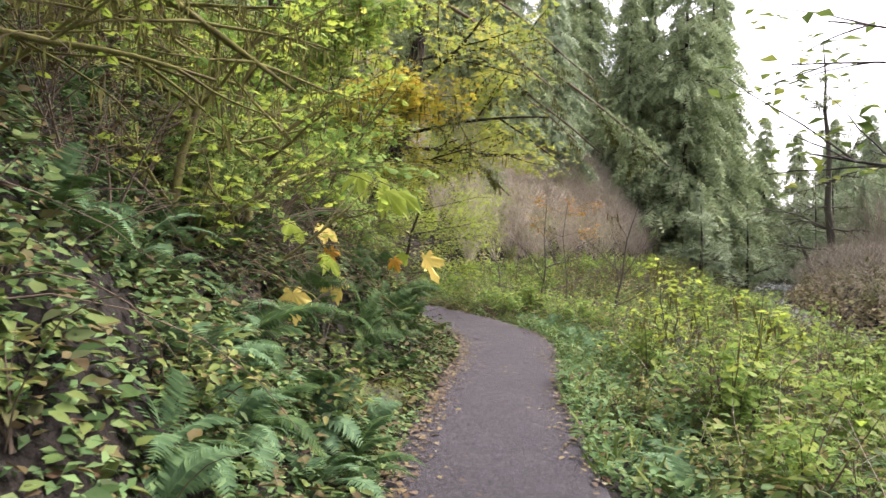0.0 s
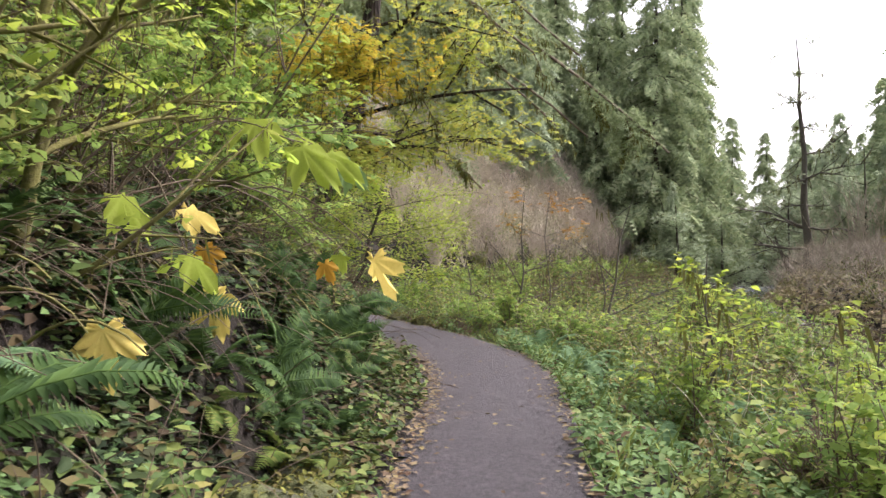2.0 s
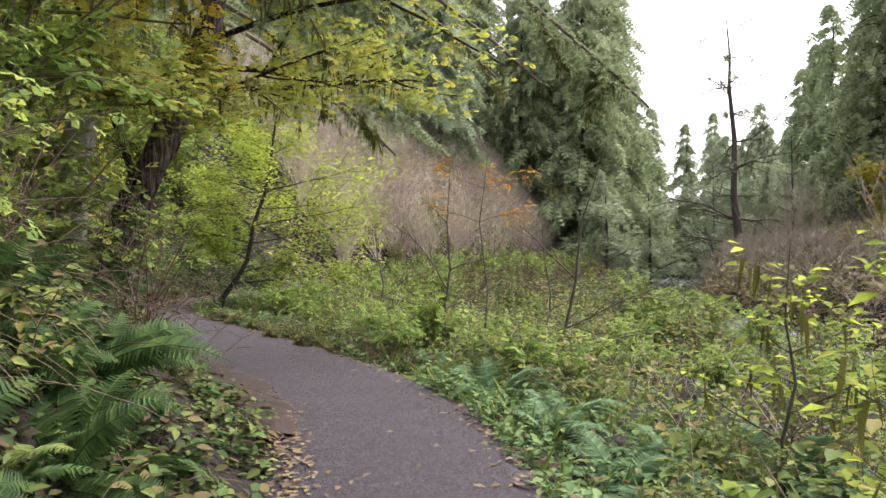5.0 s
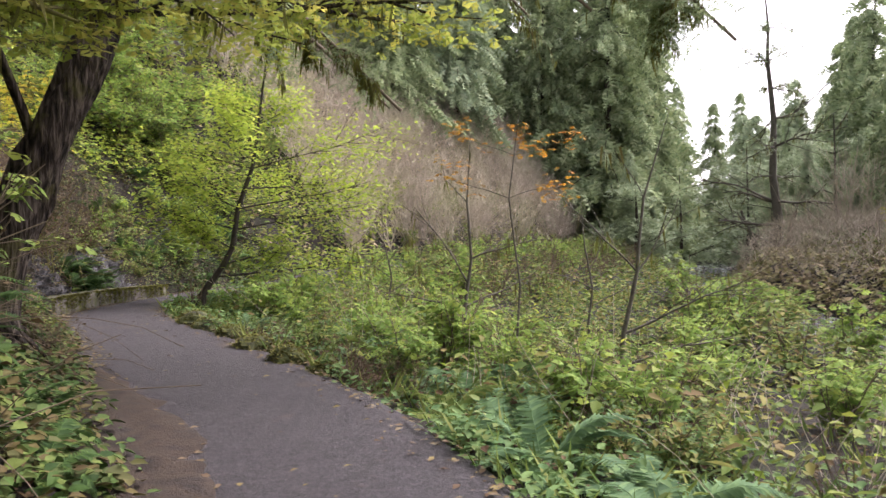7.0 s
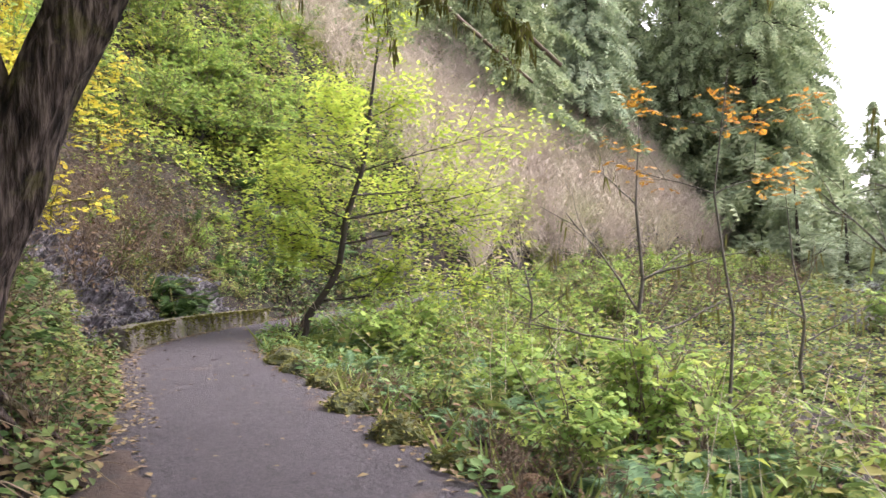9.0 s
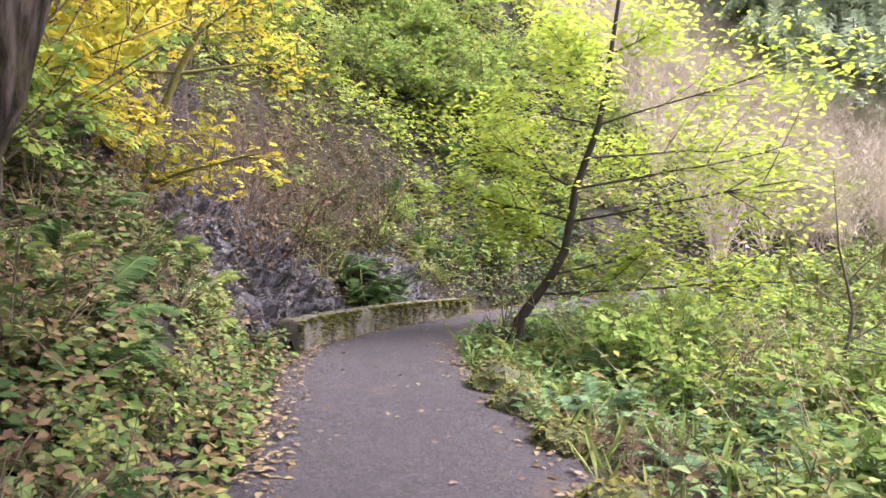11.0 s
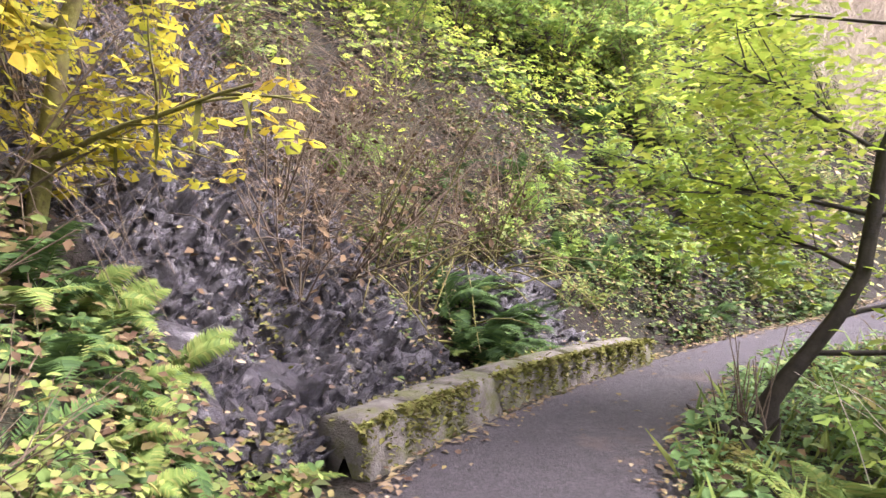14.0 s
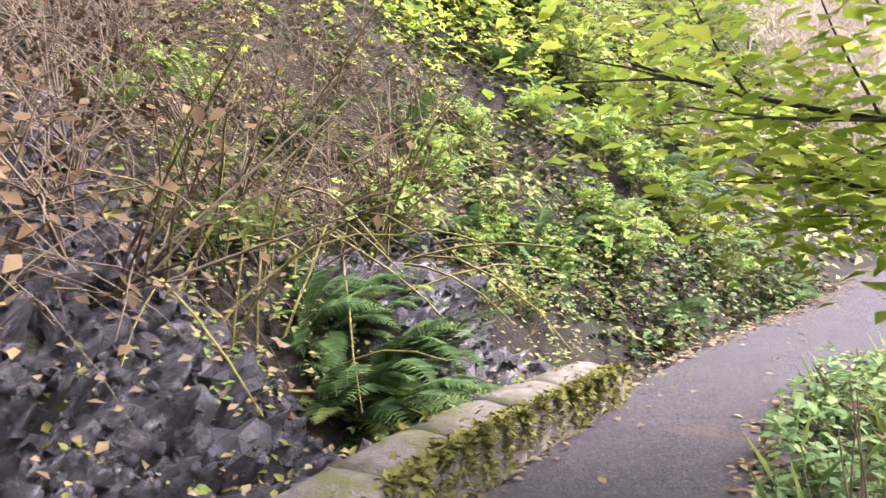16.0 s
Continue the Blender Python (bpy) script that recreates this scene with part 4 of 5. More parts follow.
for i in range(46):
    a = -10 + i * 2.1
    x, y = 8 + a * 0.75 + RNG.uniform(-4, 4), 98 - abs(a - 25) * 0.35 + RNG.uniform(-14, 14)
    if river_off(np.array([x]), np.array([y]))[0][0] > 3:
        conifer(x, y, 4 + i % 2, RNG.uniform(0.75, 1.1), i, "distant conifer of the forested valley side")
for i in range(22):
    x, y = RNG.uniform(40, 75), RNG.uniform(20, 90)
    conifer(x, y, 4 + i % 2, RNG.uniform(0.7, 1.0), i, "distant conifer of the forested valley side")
for i in range(16):
    x, y = RNG.uniform(-24, -14), -8 + i * 3.8
    conifer(x, y, 4 + i % 2, RNG.uniform(0.8, 1.1), i, "tall dark green conifer on the wooded hillside")


def crown_tree(name, loc, trunk_line, radii, limbs, n_leaf, size, mat, tpl, label, category, bark, jitter=0.25, flat=0.25, depth=1, k=8, moss=0, group="", kids=5, leaf_from=0.35, wig=0.10, moss_len=0.3, limb_r=0.012):
    """A tree: trunk, limbs (each start fraction, direction, length), leaves round the twigs, moss under the limbs."""
    t = base(name, loc, label, category, group)
    line = np.array(smooth_line([(*p, 1) for p in trunk_line], 0.25 if k <= 9 else 0.09))[:, :3]
    rr = np.interp(np.linspace(0, 1, len(line)), np.linspace(0, 1, len(radii)), radii)
    V, F = tube(line, rr, k)
    if k > 9:
        V = np.array([v + np.array(noise.noise_vector(Vector((v[0] * 5, v[1] * 5, v[2] * 1.2)))) * 0.07 + np.array(noise.noise_vector(Vector((v[0] * 16, v[1] * 16, v[2] * 2.5)))) * 0.045 for v in V])
    part("trunk", mesh_of("trunk", V, F, bark, k <= 9), t)
    lines, allt = [], []
    for f, d, L in limbs:
        i = int(f * (len(line) - 1))
        a, b = branching(line[i], d, L, min(rr[i] * (0.36 if k > 6 else 0.65), 0.008 + limb_r * L), depth, 0.05, wig, kids, 0.75, 0.5, 8, 4)
        lines += b
        allt += a
        part("branch", mesh_of("branch", *join(a), bark), t)
    if n_leaf:
        P = points_on([l[int(len(l) * leaf_from):] for l in lines], n_leaf, jitter)
        D, N = scatter_dirs(n_leaf, flat, 0.15)
        part("crown", mesh_of("crown", *leaves(P, D, N, rnd(n_leaf, 0.6, 1.25) * size, tpl), mat), t)
    if moss:
        P = points_on(lines + [line[len(line) // 4:]], moss, 0.03)
        D = np.stack([rnd(moss) * 0.25, rnd(moss) * 0.25, -np.ones(moss)], -1)
        part("moss", mesh_of("moss", *leaves(P, D, rnd((moss, 3)), rnd(moss, 0.2, 1.0) * moss_len, LEAF_STRAND), M_moss), t, "hanging olive moss")["kind"] = "stuff"
    return t


def ring_limbs(n, f0, f1, L0, L1, up=0.3):
    out = []
    for i in range(n):
        f = f0 + (f1 - f0) * i / max(1, n - 1)
        a = i * 2.4 + RNG.uniform(-0.4, 0.4)
        out.append((f, (math.cos(a), math.sin(a), up + RNG.uniform(-0.15, 0.2)), L0 + (L1 - L0) * i / max(1, n - 1)))
    return out


# leaning leafy alder at the bend
crown_tree("alder_tree", (-1.85, 25.3, 0.12), [(0, 0, -0.15), (0.06, 0, 0.2), (0.3, 0.03, 0.55), (0.62, 0.05, 1.1), (0.74, 0.1, 1.9), (1.02, 0.1, 2.7), (1.15, 0.15, 3.6), (1.35, 0.2, 5.2)], [0.12, 0.075, 0.06, 0.055, 0.05, 0.04, 0.03, 0.012],
           [(0.30, (1.0, 0.1, 0.05), 2.7), (0.42, (0.7, 0.5, 0.2), 1.3), (0.47, (-0.7, 0.4, 0.4), 1.2), (0.50, (1, -0.3, 0.15), 2.7), (0.55, (-1, 0.1, 0.3), 1.7), (0.60, (1.0, 0.3, 0.2), 3.0), (0.64, (-0.6, -0.6, 0.3), 1.4), (0.68, (0.3, 1, 0.2), 1.9), (0.72, (-1, 0.3, 0.25), 1.8), (0.76, (1, -0.1, 0.3), 2.8), (0.66, (1, 0.6, 0.1), 2.6), (0.82, (-0.3, -1, 0.3), 1.5), (0.86, (0.6, 0.6, 0.4), 1.6), (0.9, (-0.8, 0.5, 0.5), 1.4), (0.95, (0.3, -0.5, 0.8), 1.2)],
           11500, 0.105, M_lime, LEAF_OVAL, "slender leaning alder with bright green leaves beside the trail", "tree", M_darkbark, 0.34, 0.2, kids=8, leaf_from=0.15)
# gnarled stump shoots at its foot
st = base("root_stump", (-1.95, 25.1, 0.1), "gnarled mossy stump at the foot of the leaning tree", "stump")
for _ in range(11):
    part("knot", mesh_of("stump", *tube(arc((rnd(1)[0] * 0.12, rnd(1)[0] * 0.12, -0.12), (rnd(1)[0] * 0.45, rnd(1)[0] * 0.45, 1), RNG.uniform(0.25, 0.42), 0, 5, 0.2), (0.11, 0.09, 0.06, 0.035, 0.006), 7), M_darkbark, True), st)
for _ in range(14):
    part("shoot", mesh_of("shoot", *tube(arc((rnd(1)[0] * 0.15, rnd(1)[0] * 0.15, 0.1), (rnd(1)[0] * 0.3, rnd(1)[0] * 0.3, 1), RNG.uniform(0.3, 0.7), 0, 5, 0.1), np.linspace(0.007, 0.003, 5), 3), M_twig), st)

# big leaning twin-trunked maple on the bank
big_maple = crown_tree("bigleaf_maple", (-2.35, 17.3, gz(-2.35, 17.3) - 0.25), [(0, 0, -0.3), (0.03, 0.05, 0.3), (0.2, 0.1, 0.9), (0.52, 0.15, 1.7), (0.9, 0.3, 2.7), (1.4, 0.4, 4.2), (1.8, 0.5, 7)], [0.36, 0.26, 0.2, 0.19, 0.18, 0.17, 0.12],
           [(0.35, (-0.2, -0.3, 1), 3.5), (0.62, (0.8, -0.6, 0.15), 2.6), (0.66, (1, 0.15, 0.0), 3.2), (0.7, (0.9, 0.5, 0.1), 3.4), (0.75, (0.9, -0.8, 0.1), 4.0), (0.8, (-0.2, -1, 0.2), 3.6), (0.85, (0.5, -1, 0.2), 4.0), (0.9, (1, 0, 0.3), 3), (0.97, (-0.6, 0.5, 0.8), 3)],
           4200, 0.14, M_yellowgreen, LEAF_MAPLE_SMALL, "big leaning maple with dark ridged bark and hanging moss", "tree", M_bark, 0.3, 0.3, 1, 30, 600)
crown_tree("maple_stem", (-2.55, 16.9, gz(-2.55, 16.9) - 0.2), [(0, 0, -0.2), (0.02, 0.0, 0.8), (0.14, 0.02, 1.7), (0.36, 0.05, 3.0), (0.6, 0.1, 5.0)], [0.26, 0.19, 0.17, 0.16, 0.13],
           [(0.7, (-0.4, -0.8, 0.4), 2), (0.9, (0.6, -0.6, 0.3), 2.2)], 260, 0.13, M_yellow, LEAF_MAPLE_SMALL, "second grey maple stem beside the leaning trunk", "tree", M_greybark, 0.3, 0.3, 1, 24, 120)

for a, L in [(-0.9, 1.0), (-0.35, 1.15), (0.15, 1.0), (0.6, 1.2), (1.2, 1.0), (-1.6, 0.9)]:
    line = arc((0.05, 0, 0.35), (math.cos(a), math.sin(a), -0.5), L * 0.75, 0.9, 8, 0.12)
    root = part("root", mesh_of("root", *tube(line, np.linspace(0.05, 0.012, 8), 7), M_bark, True), big_maple, "exposed dark root")
# mossy boughs that reach over the trail from a conifer on the bank
bt = base("hemlock_tree", (-4.6, 19.6, gz(-4.6, 19.6)), "hemlock on the bank with drooping moss-hung boughs", "conifer")
trunk = np.array([(0, 0, -0.4), (0.1, 0, 3), (0.15, 0.1, 7), (0.2, 0.1, 14)])
part("trunk", mesh_of("hemlock_trunk", *tube(trunk, [0.38, 0.32, 0.26, 0.12], 12), M_bark), bt)
for (ax, ay, az), (ex, ey, ez), mossy, needles in BOUGHS:
    o = np.array(bt.location)
    p0, p1 = np.array((ax, ay, az)) - o, np.array((ex, ey, ez)) - o
    t = np.linspace(0, 1, 12)[:, None]
    line = p0 + (p1 - p0) * t + np.array([0, 0, 1]) * (1.0 * np.sin(np.pi * t)) + rnd((12, 3)) * 0.04
    tb, ln = [tube(line, np.linspace(0.075, 0.02, 12), 5)], [line]
    for _ in range(9):
        i = RNG.integers(3, 12)
        a, b = branching(line[i], unit(p1 - p0) * 0.8 + np.array([rnd(1)[0] * 0.7, rnd(1)[0] * 0.7, -0.55]), RNG.uniform(0.5, 1.3), 0.014, 1, 0.6, 0.14, 3, 0.7, 0.6, 6, 3)
        tb += a
        ln += b
    bough = part("bough", mesh_of("bough", *join(tb), M_twig), bt, "mossy drooping bough")
    P = points_on(ln, mossy, 0.03)
    D = np.stack([rnd(mossy) * 0.3, rnd(mossy) * 0.3, -np.ones(mossy)], -1)
    part("moss", mesh_of("bough_moss", *leaves(P, D, rnd((mossy, 3)), rnd(mossy, 0.05, 0.26), LEAF_STRAND), M_moss), bough, "hanging olive moss")["kind"] = "stuff"
    if needles:
        P = points_on(ln, needles, 0.3)
        D, N = scatter_dirs(needles, 0.4, 0.5)
        part("needles", mesh_of("bough_needles", *leaves(P, D, N, rnd(needles, 0.08, 0.2), LEAF_SPRAY), M_needle), bough)["kind"] = "stuff"


# bare saplings on the riverside flat
def bare_sapling(x, y, h, lean, forks, label, leafy=0, mat=M_lime):
    crown_tree("bare_sapling", (x, y, gz(x, y) - 0.03), [(0, 0, -0.1), (lean * 0.2 - 0.05, 0, h * 0.2), (lean * 0.3 + 0.06, 0.02, h * 0.42), (lean * 0.55 - 0.03, 0.05, h * 0.68), (lean, 0.1, h)], [0.0095 * h, 0.008 * h, 0.0055 * h, 0.003], forks, leafy, 0.11, mat, LEAF_OVAL, label, "sapling", M_sapling, 0.1, 0.3, 1, 6, 60, "bare saplings", 5, wig=0.16, limb_r=0.02)


bare_sapling(3.05, 22.6, 3.7, 0.1, [(0.25, (-1, 0.1, 0.2), 1.5), (0.3, (1, 0.2, 0.4), 1.6), (0.42, (-0.6, 0.2, 1), 1.6), (0.5, (1, -0.2, 0.5), 1.3), (0.6, (0.9, 0.4, 0.4), 1.2), (0.75, (-0.5, 0.5, 0.8), 0.9)], "slender leafless sapling with spreading grey branches")
bare_sapling(4.3, 18.9, 3.5, 0.75, [(0.2, (1, 0.1, 0.2), 1.6), (0.3, (0.9, -0.3, 0.4), 1.5), (0.5, (-0.7, 0.2, 0.8), 1.3), (0.6, (0.8, 0.2, 0.8), 1.2), (0.8, (-0.2, 0.4, 1), 0.8)], "slender leafless sapling with spreading grey branches")
bare_sapling(5.6, 23.5, 3.0, -0.2, [(0.4, (1, 0.1, 0.4), 1.2), (0.5, (-0.9, -0.3, 0.4), 1.1), (0.7, (0.7, 0.2, 0.8), 0.9)], "slender leafless sapling with spreading grey branches")
bare_sapling(1.9, 24.5, 2.6, -0.2, [(0.4, (1, 0.1, 0.6), 1.0), (0.5, (-0.9, -0.3, 0.6), 1.0), (0.7, (0.7, 0.2, 0.8), 0.8)], "slender leafless sapling with spreading grey branches")
bare_sapling(2.95, 9.9, 1.7, 0.0, ring_limbs(10, 0.25, 0.95, 0.75, 0.35, 0.5), "young sapling with a few bright green leaves", 210)
bare_sapling(3.5, 8.2, 1.6, 0.1, ring_limbs(10, 0.25, 0.95, 0.75, 0.35, 0.5), "young sapling with a few bright green leaves", 210)
bare_sapling(3.8, 12.2, 1.8, 0.1, ring_limbs(10, 0.25, 0.95, 0.75, 0.35, 0.5), "young sapling with a few bright green leaves", 210)

crown_tree("orange_maple_sapling", (3.3, 20.1, gz(3.3, 20.1) - 0.03), [(0, 0, -0.1), (0.08, 0, 1.2), (-0.05, 0.1, 2.4), (0.1, 0.1, 3.6)], [0.02, 0.015, 0.01, 0.004], [(0.72, (0.9, 0.2, 0.4), 1.0), (0.76, (-0.9, 0.3, 0.4), 1.1), (0.84, (0.9, -0.1, 0.2), 0.9), (0.9, (-0.7, 0.2, 0.3), 0.9), (0.97, (0.5, 0.5, 0.5), 0.6)], 190, 0.11, M_orange, LEAF_MAPLE_SMALL, "thin young maple with sparse orange autumn leaves", "sapling", M_sapling, 0.12, 0.3, 1, 6, 0, "", 5, wig=0.16)
# moss-draped half-dead tree on the far bank
limbs = [(RNG.uniform(0.12, 0.55), (math.cos(q * 2.4), math.sin(q * 2.4), RNG.uniform(-0.1, 0.5)), RNG.uniform(1.6, 4.6)) for q in range(17)] + [(RNG.uniform(0.5, 0.98), (math.cos(q * 2.4), math.sin(q * 2.4), RNG.uniform(-0.2, 0.7)), RNG.uniform(0.6, 2.4)) for q in range(15)]
snag = crown_tree("mossy_snag", (27.2, 52.4, gz(27.2, 52.4)), [(0, 0, -0.4), (0.25, 0, 2), (-0.15, 0, 5), (-0.1, 0, 8.5), (-0.5, 0, 12), (-0.45, 0, 14), (-0.8, 0, 17.5)], [0.42, 0.30, 0.22, 0.17, 0.12, 0.08, 0.02], limbs, 1700, 0.36, M_needle_grey, LEAF_SPRAY, "tall half-bare tree with moss-draped limbs by the river", "tree", M_sapling, 0.3, 0.4, 1, 8, 1500, "", 6, 0.3, 0.22, 0.4, 0.022)
for q, (dx, lean) in enumerate([(0.6, 1.0), (-0.5, -0.9), (0.9, 1.6)]):
    part("stem", mesh_of("snag_stem", *tube(arc((dx, 0.2 * q, -0.5), (lean * 0.5, 0.1, 1), 4.2 - 0.5 * q, -0.2, 8, 0.16), np.linspace(0.24, 0.07, 8), 7), M_sapling, True), snag)
# yellow and orange maples
for x, y, h, n_, mat, lab in [(26.2, 37.5, 6, 2200, M_yellow, "round yellow autumn maple on the far bank"), (30, 41, 5, 1500, M_yellow, "round yellow autumn maple on the far bank"), (24.5, 32, 3.5, 1200, M_yellow, "low yellow autumn maple on the far bank")]:
    crown_tree("autumn_maple", (x, y, gz(x, y)), [(0, 0, -0.3), (0.1, 0, h * 0.4), (0, 0.1, h)], [0.16, 0.1, 0.02], ring_limbs(12, 0.2, 0.95, h * 0.45, h * 0.2, 0.4), n_, 0.28, mat, LEAF_MAPLE_SMALL, lab, "tree", M_darkbark, 0.4, 0.4)
# Trees whose haze is only the pale needle colour.
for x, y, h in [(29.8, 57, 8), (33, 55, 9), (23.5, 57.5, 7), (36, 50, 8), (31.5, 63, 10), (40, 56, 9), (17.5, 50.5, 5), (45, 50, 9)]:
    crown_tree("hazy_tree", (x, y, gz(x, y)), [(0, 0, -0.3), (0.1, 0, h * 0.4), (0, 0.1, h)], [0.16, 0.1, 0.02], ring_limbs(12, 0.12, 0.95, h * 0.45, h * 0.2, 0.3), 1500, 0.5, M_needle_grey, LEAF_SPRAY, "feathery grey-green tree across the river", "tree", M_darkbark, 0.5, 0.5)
for q in range(26):
    x = RNG.uniform(42, 85)
    conifer(x, 20 + 1.35 * x + RNG.uniform(-14, 14), 4 + q % 2, RNG.uniform(0.75, 1.05), q, "distant conifer of the forested valley side")
# yellow maple overhanging the bank
z0 = gz(-3.0, 14.8)
crown_tree("vine_maple_tree", (-3.0, 14.8, z0), [(0, 0, -0.3), (0.6, -0.1, 0.55 * (4.4 - z0)), (1.6, -0.4, 0.85 * (4.4 - z0)), (2.8, -0.8, 4.5 - z0)], [0.07, 0.055, 0.04, 0.012], ring_limbs(16, 0.35, 0.98, 1.5, 0.9, 0.1), 2300, 0.125, M_gold, LEAF_MAPLE_SMALL, "golden vine maple arching from the bank over the trail", "tree", M_mossbark, 0.2, 0.2, 1, 6, 260)
z0 = gz(-2.9, 15.6)
crown_tree("vine_maple_tree", (-2.9, 15.6, z0), [(0, 0, -0.3), (0.7, -0.2, 0.6 * (3.0 - z0) + 0.2), (1.5, -0.5, 0.95 * (3.0 - z0) + 0.1), (2.3, -0.8, 2.7 - z0)], [0.05, 0.04, 0.03, 0.01], ring_limbs(12, 0.4, 0.98, 1.1, 0.8, 0.1), 1500, 0.12, M_yellowgreen, LEAF_MAPLE_SMALL, "yellow-green vine maple hanging in front of the big trunk", "tree", M_mossbark, 0.2, 0.2, 1, 6, 160)
crown_tree("vine_maple_tree", (-3.3, 11.8, gz(-3.3, 11.8)), [(0, 0, -0.3), (0.5, 0, 1.0), (1.3, 0.1, 1.7), (2.1, 0.2, 2.0)], [0.06, 0.05, 0.035, 0.012], ring_limbs(14, 0.3, 0.98, 1.0, 0.7, 0.1), 2000, 0.12, M_fresh, LEAF_MAPLE_SMALL, "bright green vine maple leaning out of the bank", "tree", M_mossbark, 0.2, 0.2, 1, 6, 200)
crown_tree("vine_maple_tree", (-5.2, 22.2, gz(-5.2, 22.2)), [(0, 0, -0.3), (0.2, 0.1, 1.0), (0.6, 0.2, 1.9), (0.9, 0.3, 2.5)], [0.06, 0.045, 0.03, 0.012], ring_limbs(10, 0.3, 0.98, 1.3, 0.9, 0.2), 800, 0.12, M_yellow, LEAF_MAPLE_SMALL, "yellow vine maple leaning over the wet rocks", "tree", M_mossbark, 0.18, 0.2, 1, 6, 150)
crown_tree("vine_maple_tree", (-2.6, 12.5, gz(-2.6, 12.5)), [(0, 0, -0.3), (0.3, 0, 1.4), (0.9, 0.3, 2.5), (1.6, 0.4, 3.1)], [0.06, 0.045, 0.03, 0.012], ring_limbs(10, 0.3, 0.98, 1.5, 1.0, 0.2), 800, 0.12, M_lime, LEAF_MAPLE_SMALL, "green vine maple arching from the bank", "tree", M_mossbark, 0.18, 0.2, 1, 6, 150)
# mossy stems on the near bank
for x, y, L in [(-1.75, 6.3, 1.5), (-2.1, 5.6, 1.7), (-2.2, 7.2, 1.8), (-2.6, 3.9, 2.0)]:
    crown_tree("mossy_maple_clump", (x, y, gz(x, y) - 0.1), [(0, 0, -0.1), (0.1, 0.05, L * 0.4), (0.35, 0.1, L * 0.8), (0.8, 0.1, L)], [0.05, 0.035, 0.025, 0.01], ring_limbs(9, 0.1, 0.9, 1.2, 0.9, 0.5), 130, 0.12, M_lime, LEAF_MAPLE_SMALL, "mossy bare-stemmed vine maple clump on the bank", "shrub", M_mossbark, 0.15, 0.3, 1, 6, 420, moss_len=0.12)

# moss-hung limbs arching out of the bank
for x, y in [(-3.1, 4.4), (-3.4, 5.6), (-2.7, 3.5)]:
    crown_tree("mossy_limb", (x, y, gz(x, y) - 0.1), [(0, 0, -0.1), (0.35, 0, 0.7), (0.9, 0.1, 1.0), (1.7, 0.2, 0.7)], [0.07, 0.05, 0.035, 0.012], ring_limbs(11, 0.2, 0.95, 1.4, 1.0, -0.1), 40, 0.12, M_lime, LEAF_MAPLE_SMALL, "bare arching limb furred with olive moss", "branch", M_mossbark, 0.1, 0.3, 1, 6, 900, moss_len=0.16)
for x, y in [(-3.0, 4.0), (-2.9, 4.9)]:
    crown_tree("mossy_limb", (x, y, gz(x, y) - 0.1), [(0, 0, -0.1), (0.4, 0.1, 0.55), (1.0, 0.3, 0.5), (1.8, 0.5, -0.05)], [0.06, 0.045, 0.032, 0.012], ring_limbs(9, 0.25, 0.95, 1.1, 0.8, -0.25), 25, 0.12, M_fresh, LEAF_MAPLE_SMALL, "bare arching limb furred with olive moss", "branch", M_mossbark, 0.1, 0.3, 1, 6, 700, moss_len=0.13)
# alder whose twigs reach in over the verge
crown_tree("verge_alder", (3.9, 3.7, gz(3.9, 3.7)), [(0, 0, -0.2), (-0.1, 0, 1.5), (-0.4, 0.1, 3.0), (-0.7, 0.1, 4.2)], [0.07, 0.06, 0.04, 0.015], [(0.62, (-1, 0.35, 0.15), 1.7), (0.7, (-1, 0.5, 0.1), 1.6), (0.8, (-0.9, 0.1, 0.2), 1.5), (0.9, (0.6, 0.5, 0.5), 1.2)], 300, 0.10, M_shade, LEAF_OVAL, "alder with dark leaves overhanging the verge", "tree", M_darkbark, 0.12, 0.3)
# trodden bare dirt beside the trail
sel = [i for i in range(len(LINE)) if 13.2 < LINE[i, 1] < 18.6]
rows_ = []
for i in sel:
    f = math.sin(math.pi * (LINE[i, 1] - 13.2) / 5.4)
    for c in np.linspace(-0.55, 0.45, 9):
        w = LINE[i, 3] + c * (0.25 + f * 0.75) + 0.08 * noise.noise((LINE[i, 0] * 3, LINE[i, 1] * 3, c))
        x, y = LINE[i, 0] - LDIR[i, 1] * w, LINE[i, 1] + LDIR[i, 0] * w
        rows_.append((x, y, max(LINE[i, 2] + 0.012, gz(x, y)) + 0.03 - 0.12 * abs(c + 0.05) ** 2 * 2 + 0.03 * noise.noise((x * 4, y * 4, 1)) + 0.015 * noise.noise((x * 13, y * 13, 1))))
i, j = np.meshgrid(np.arange(len(sel) - 1), np.arange(8), indexing="ij")
Fq = np.stack([i * 9 + j + 1, i * 9 + j, (i + 1) * 9 + j, (i + 1) * 9 + j + 1], -1).reshape(-1, 4)
tagged(new("pavement_dirt", mesh_of("dirt", rows_, Fq, M_dirt, True)), "bare brown trodden dirt beside the trail", "dirt", kind="structure")

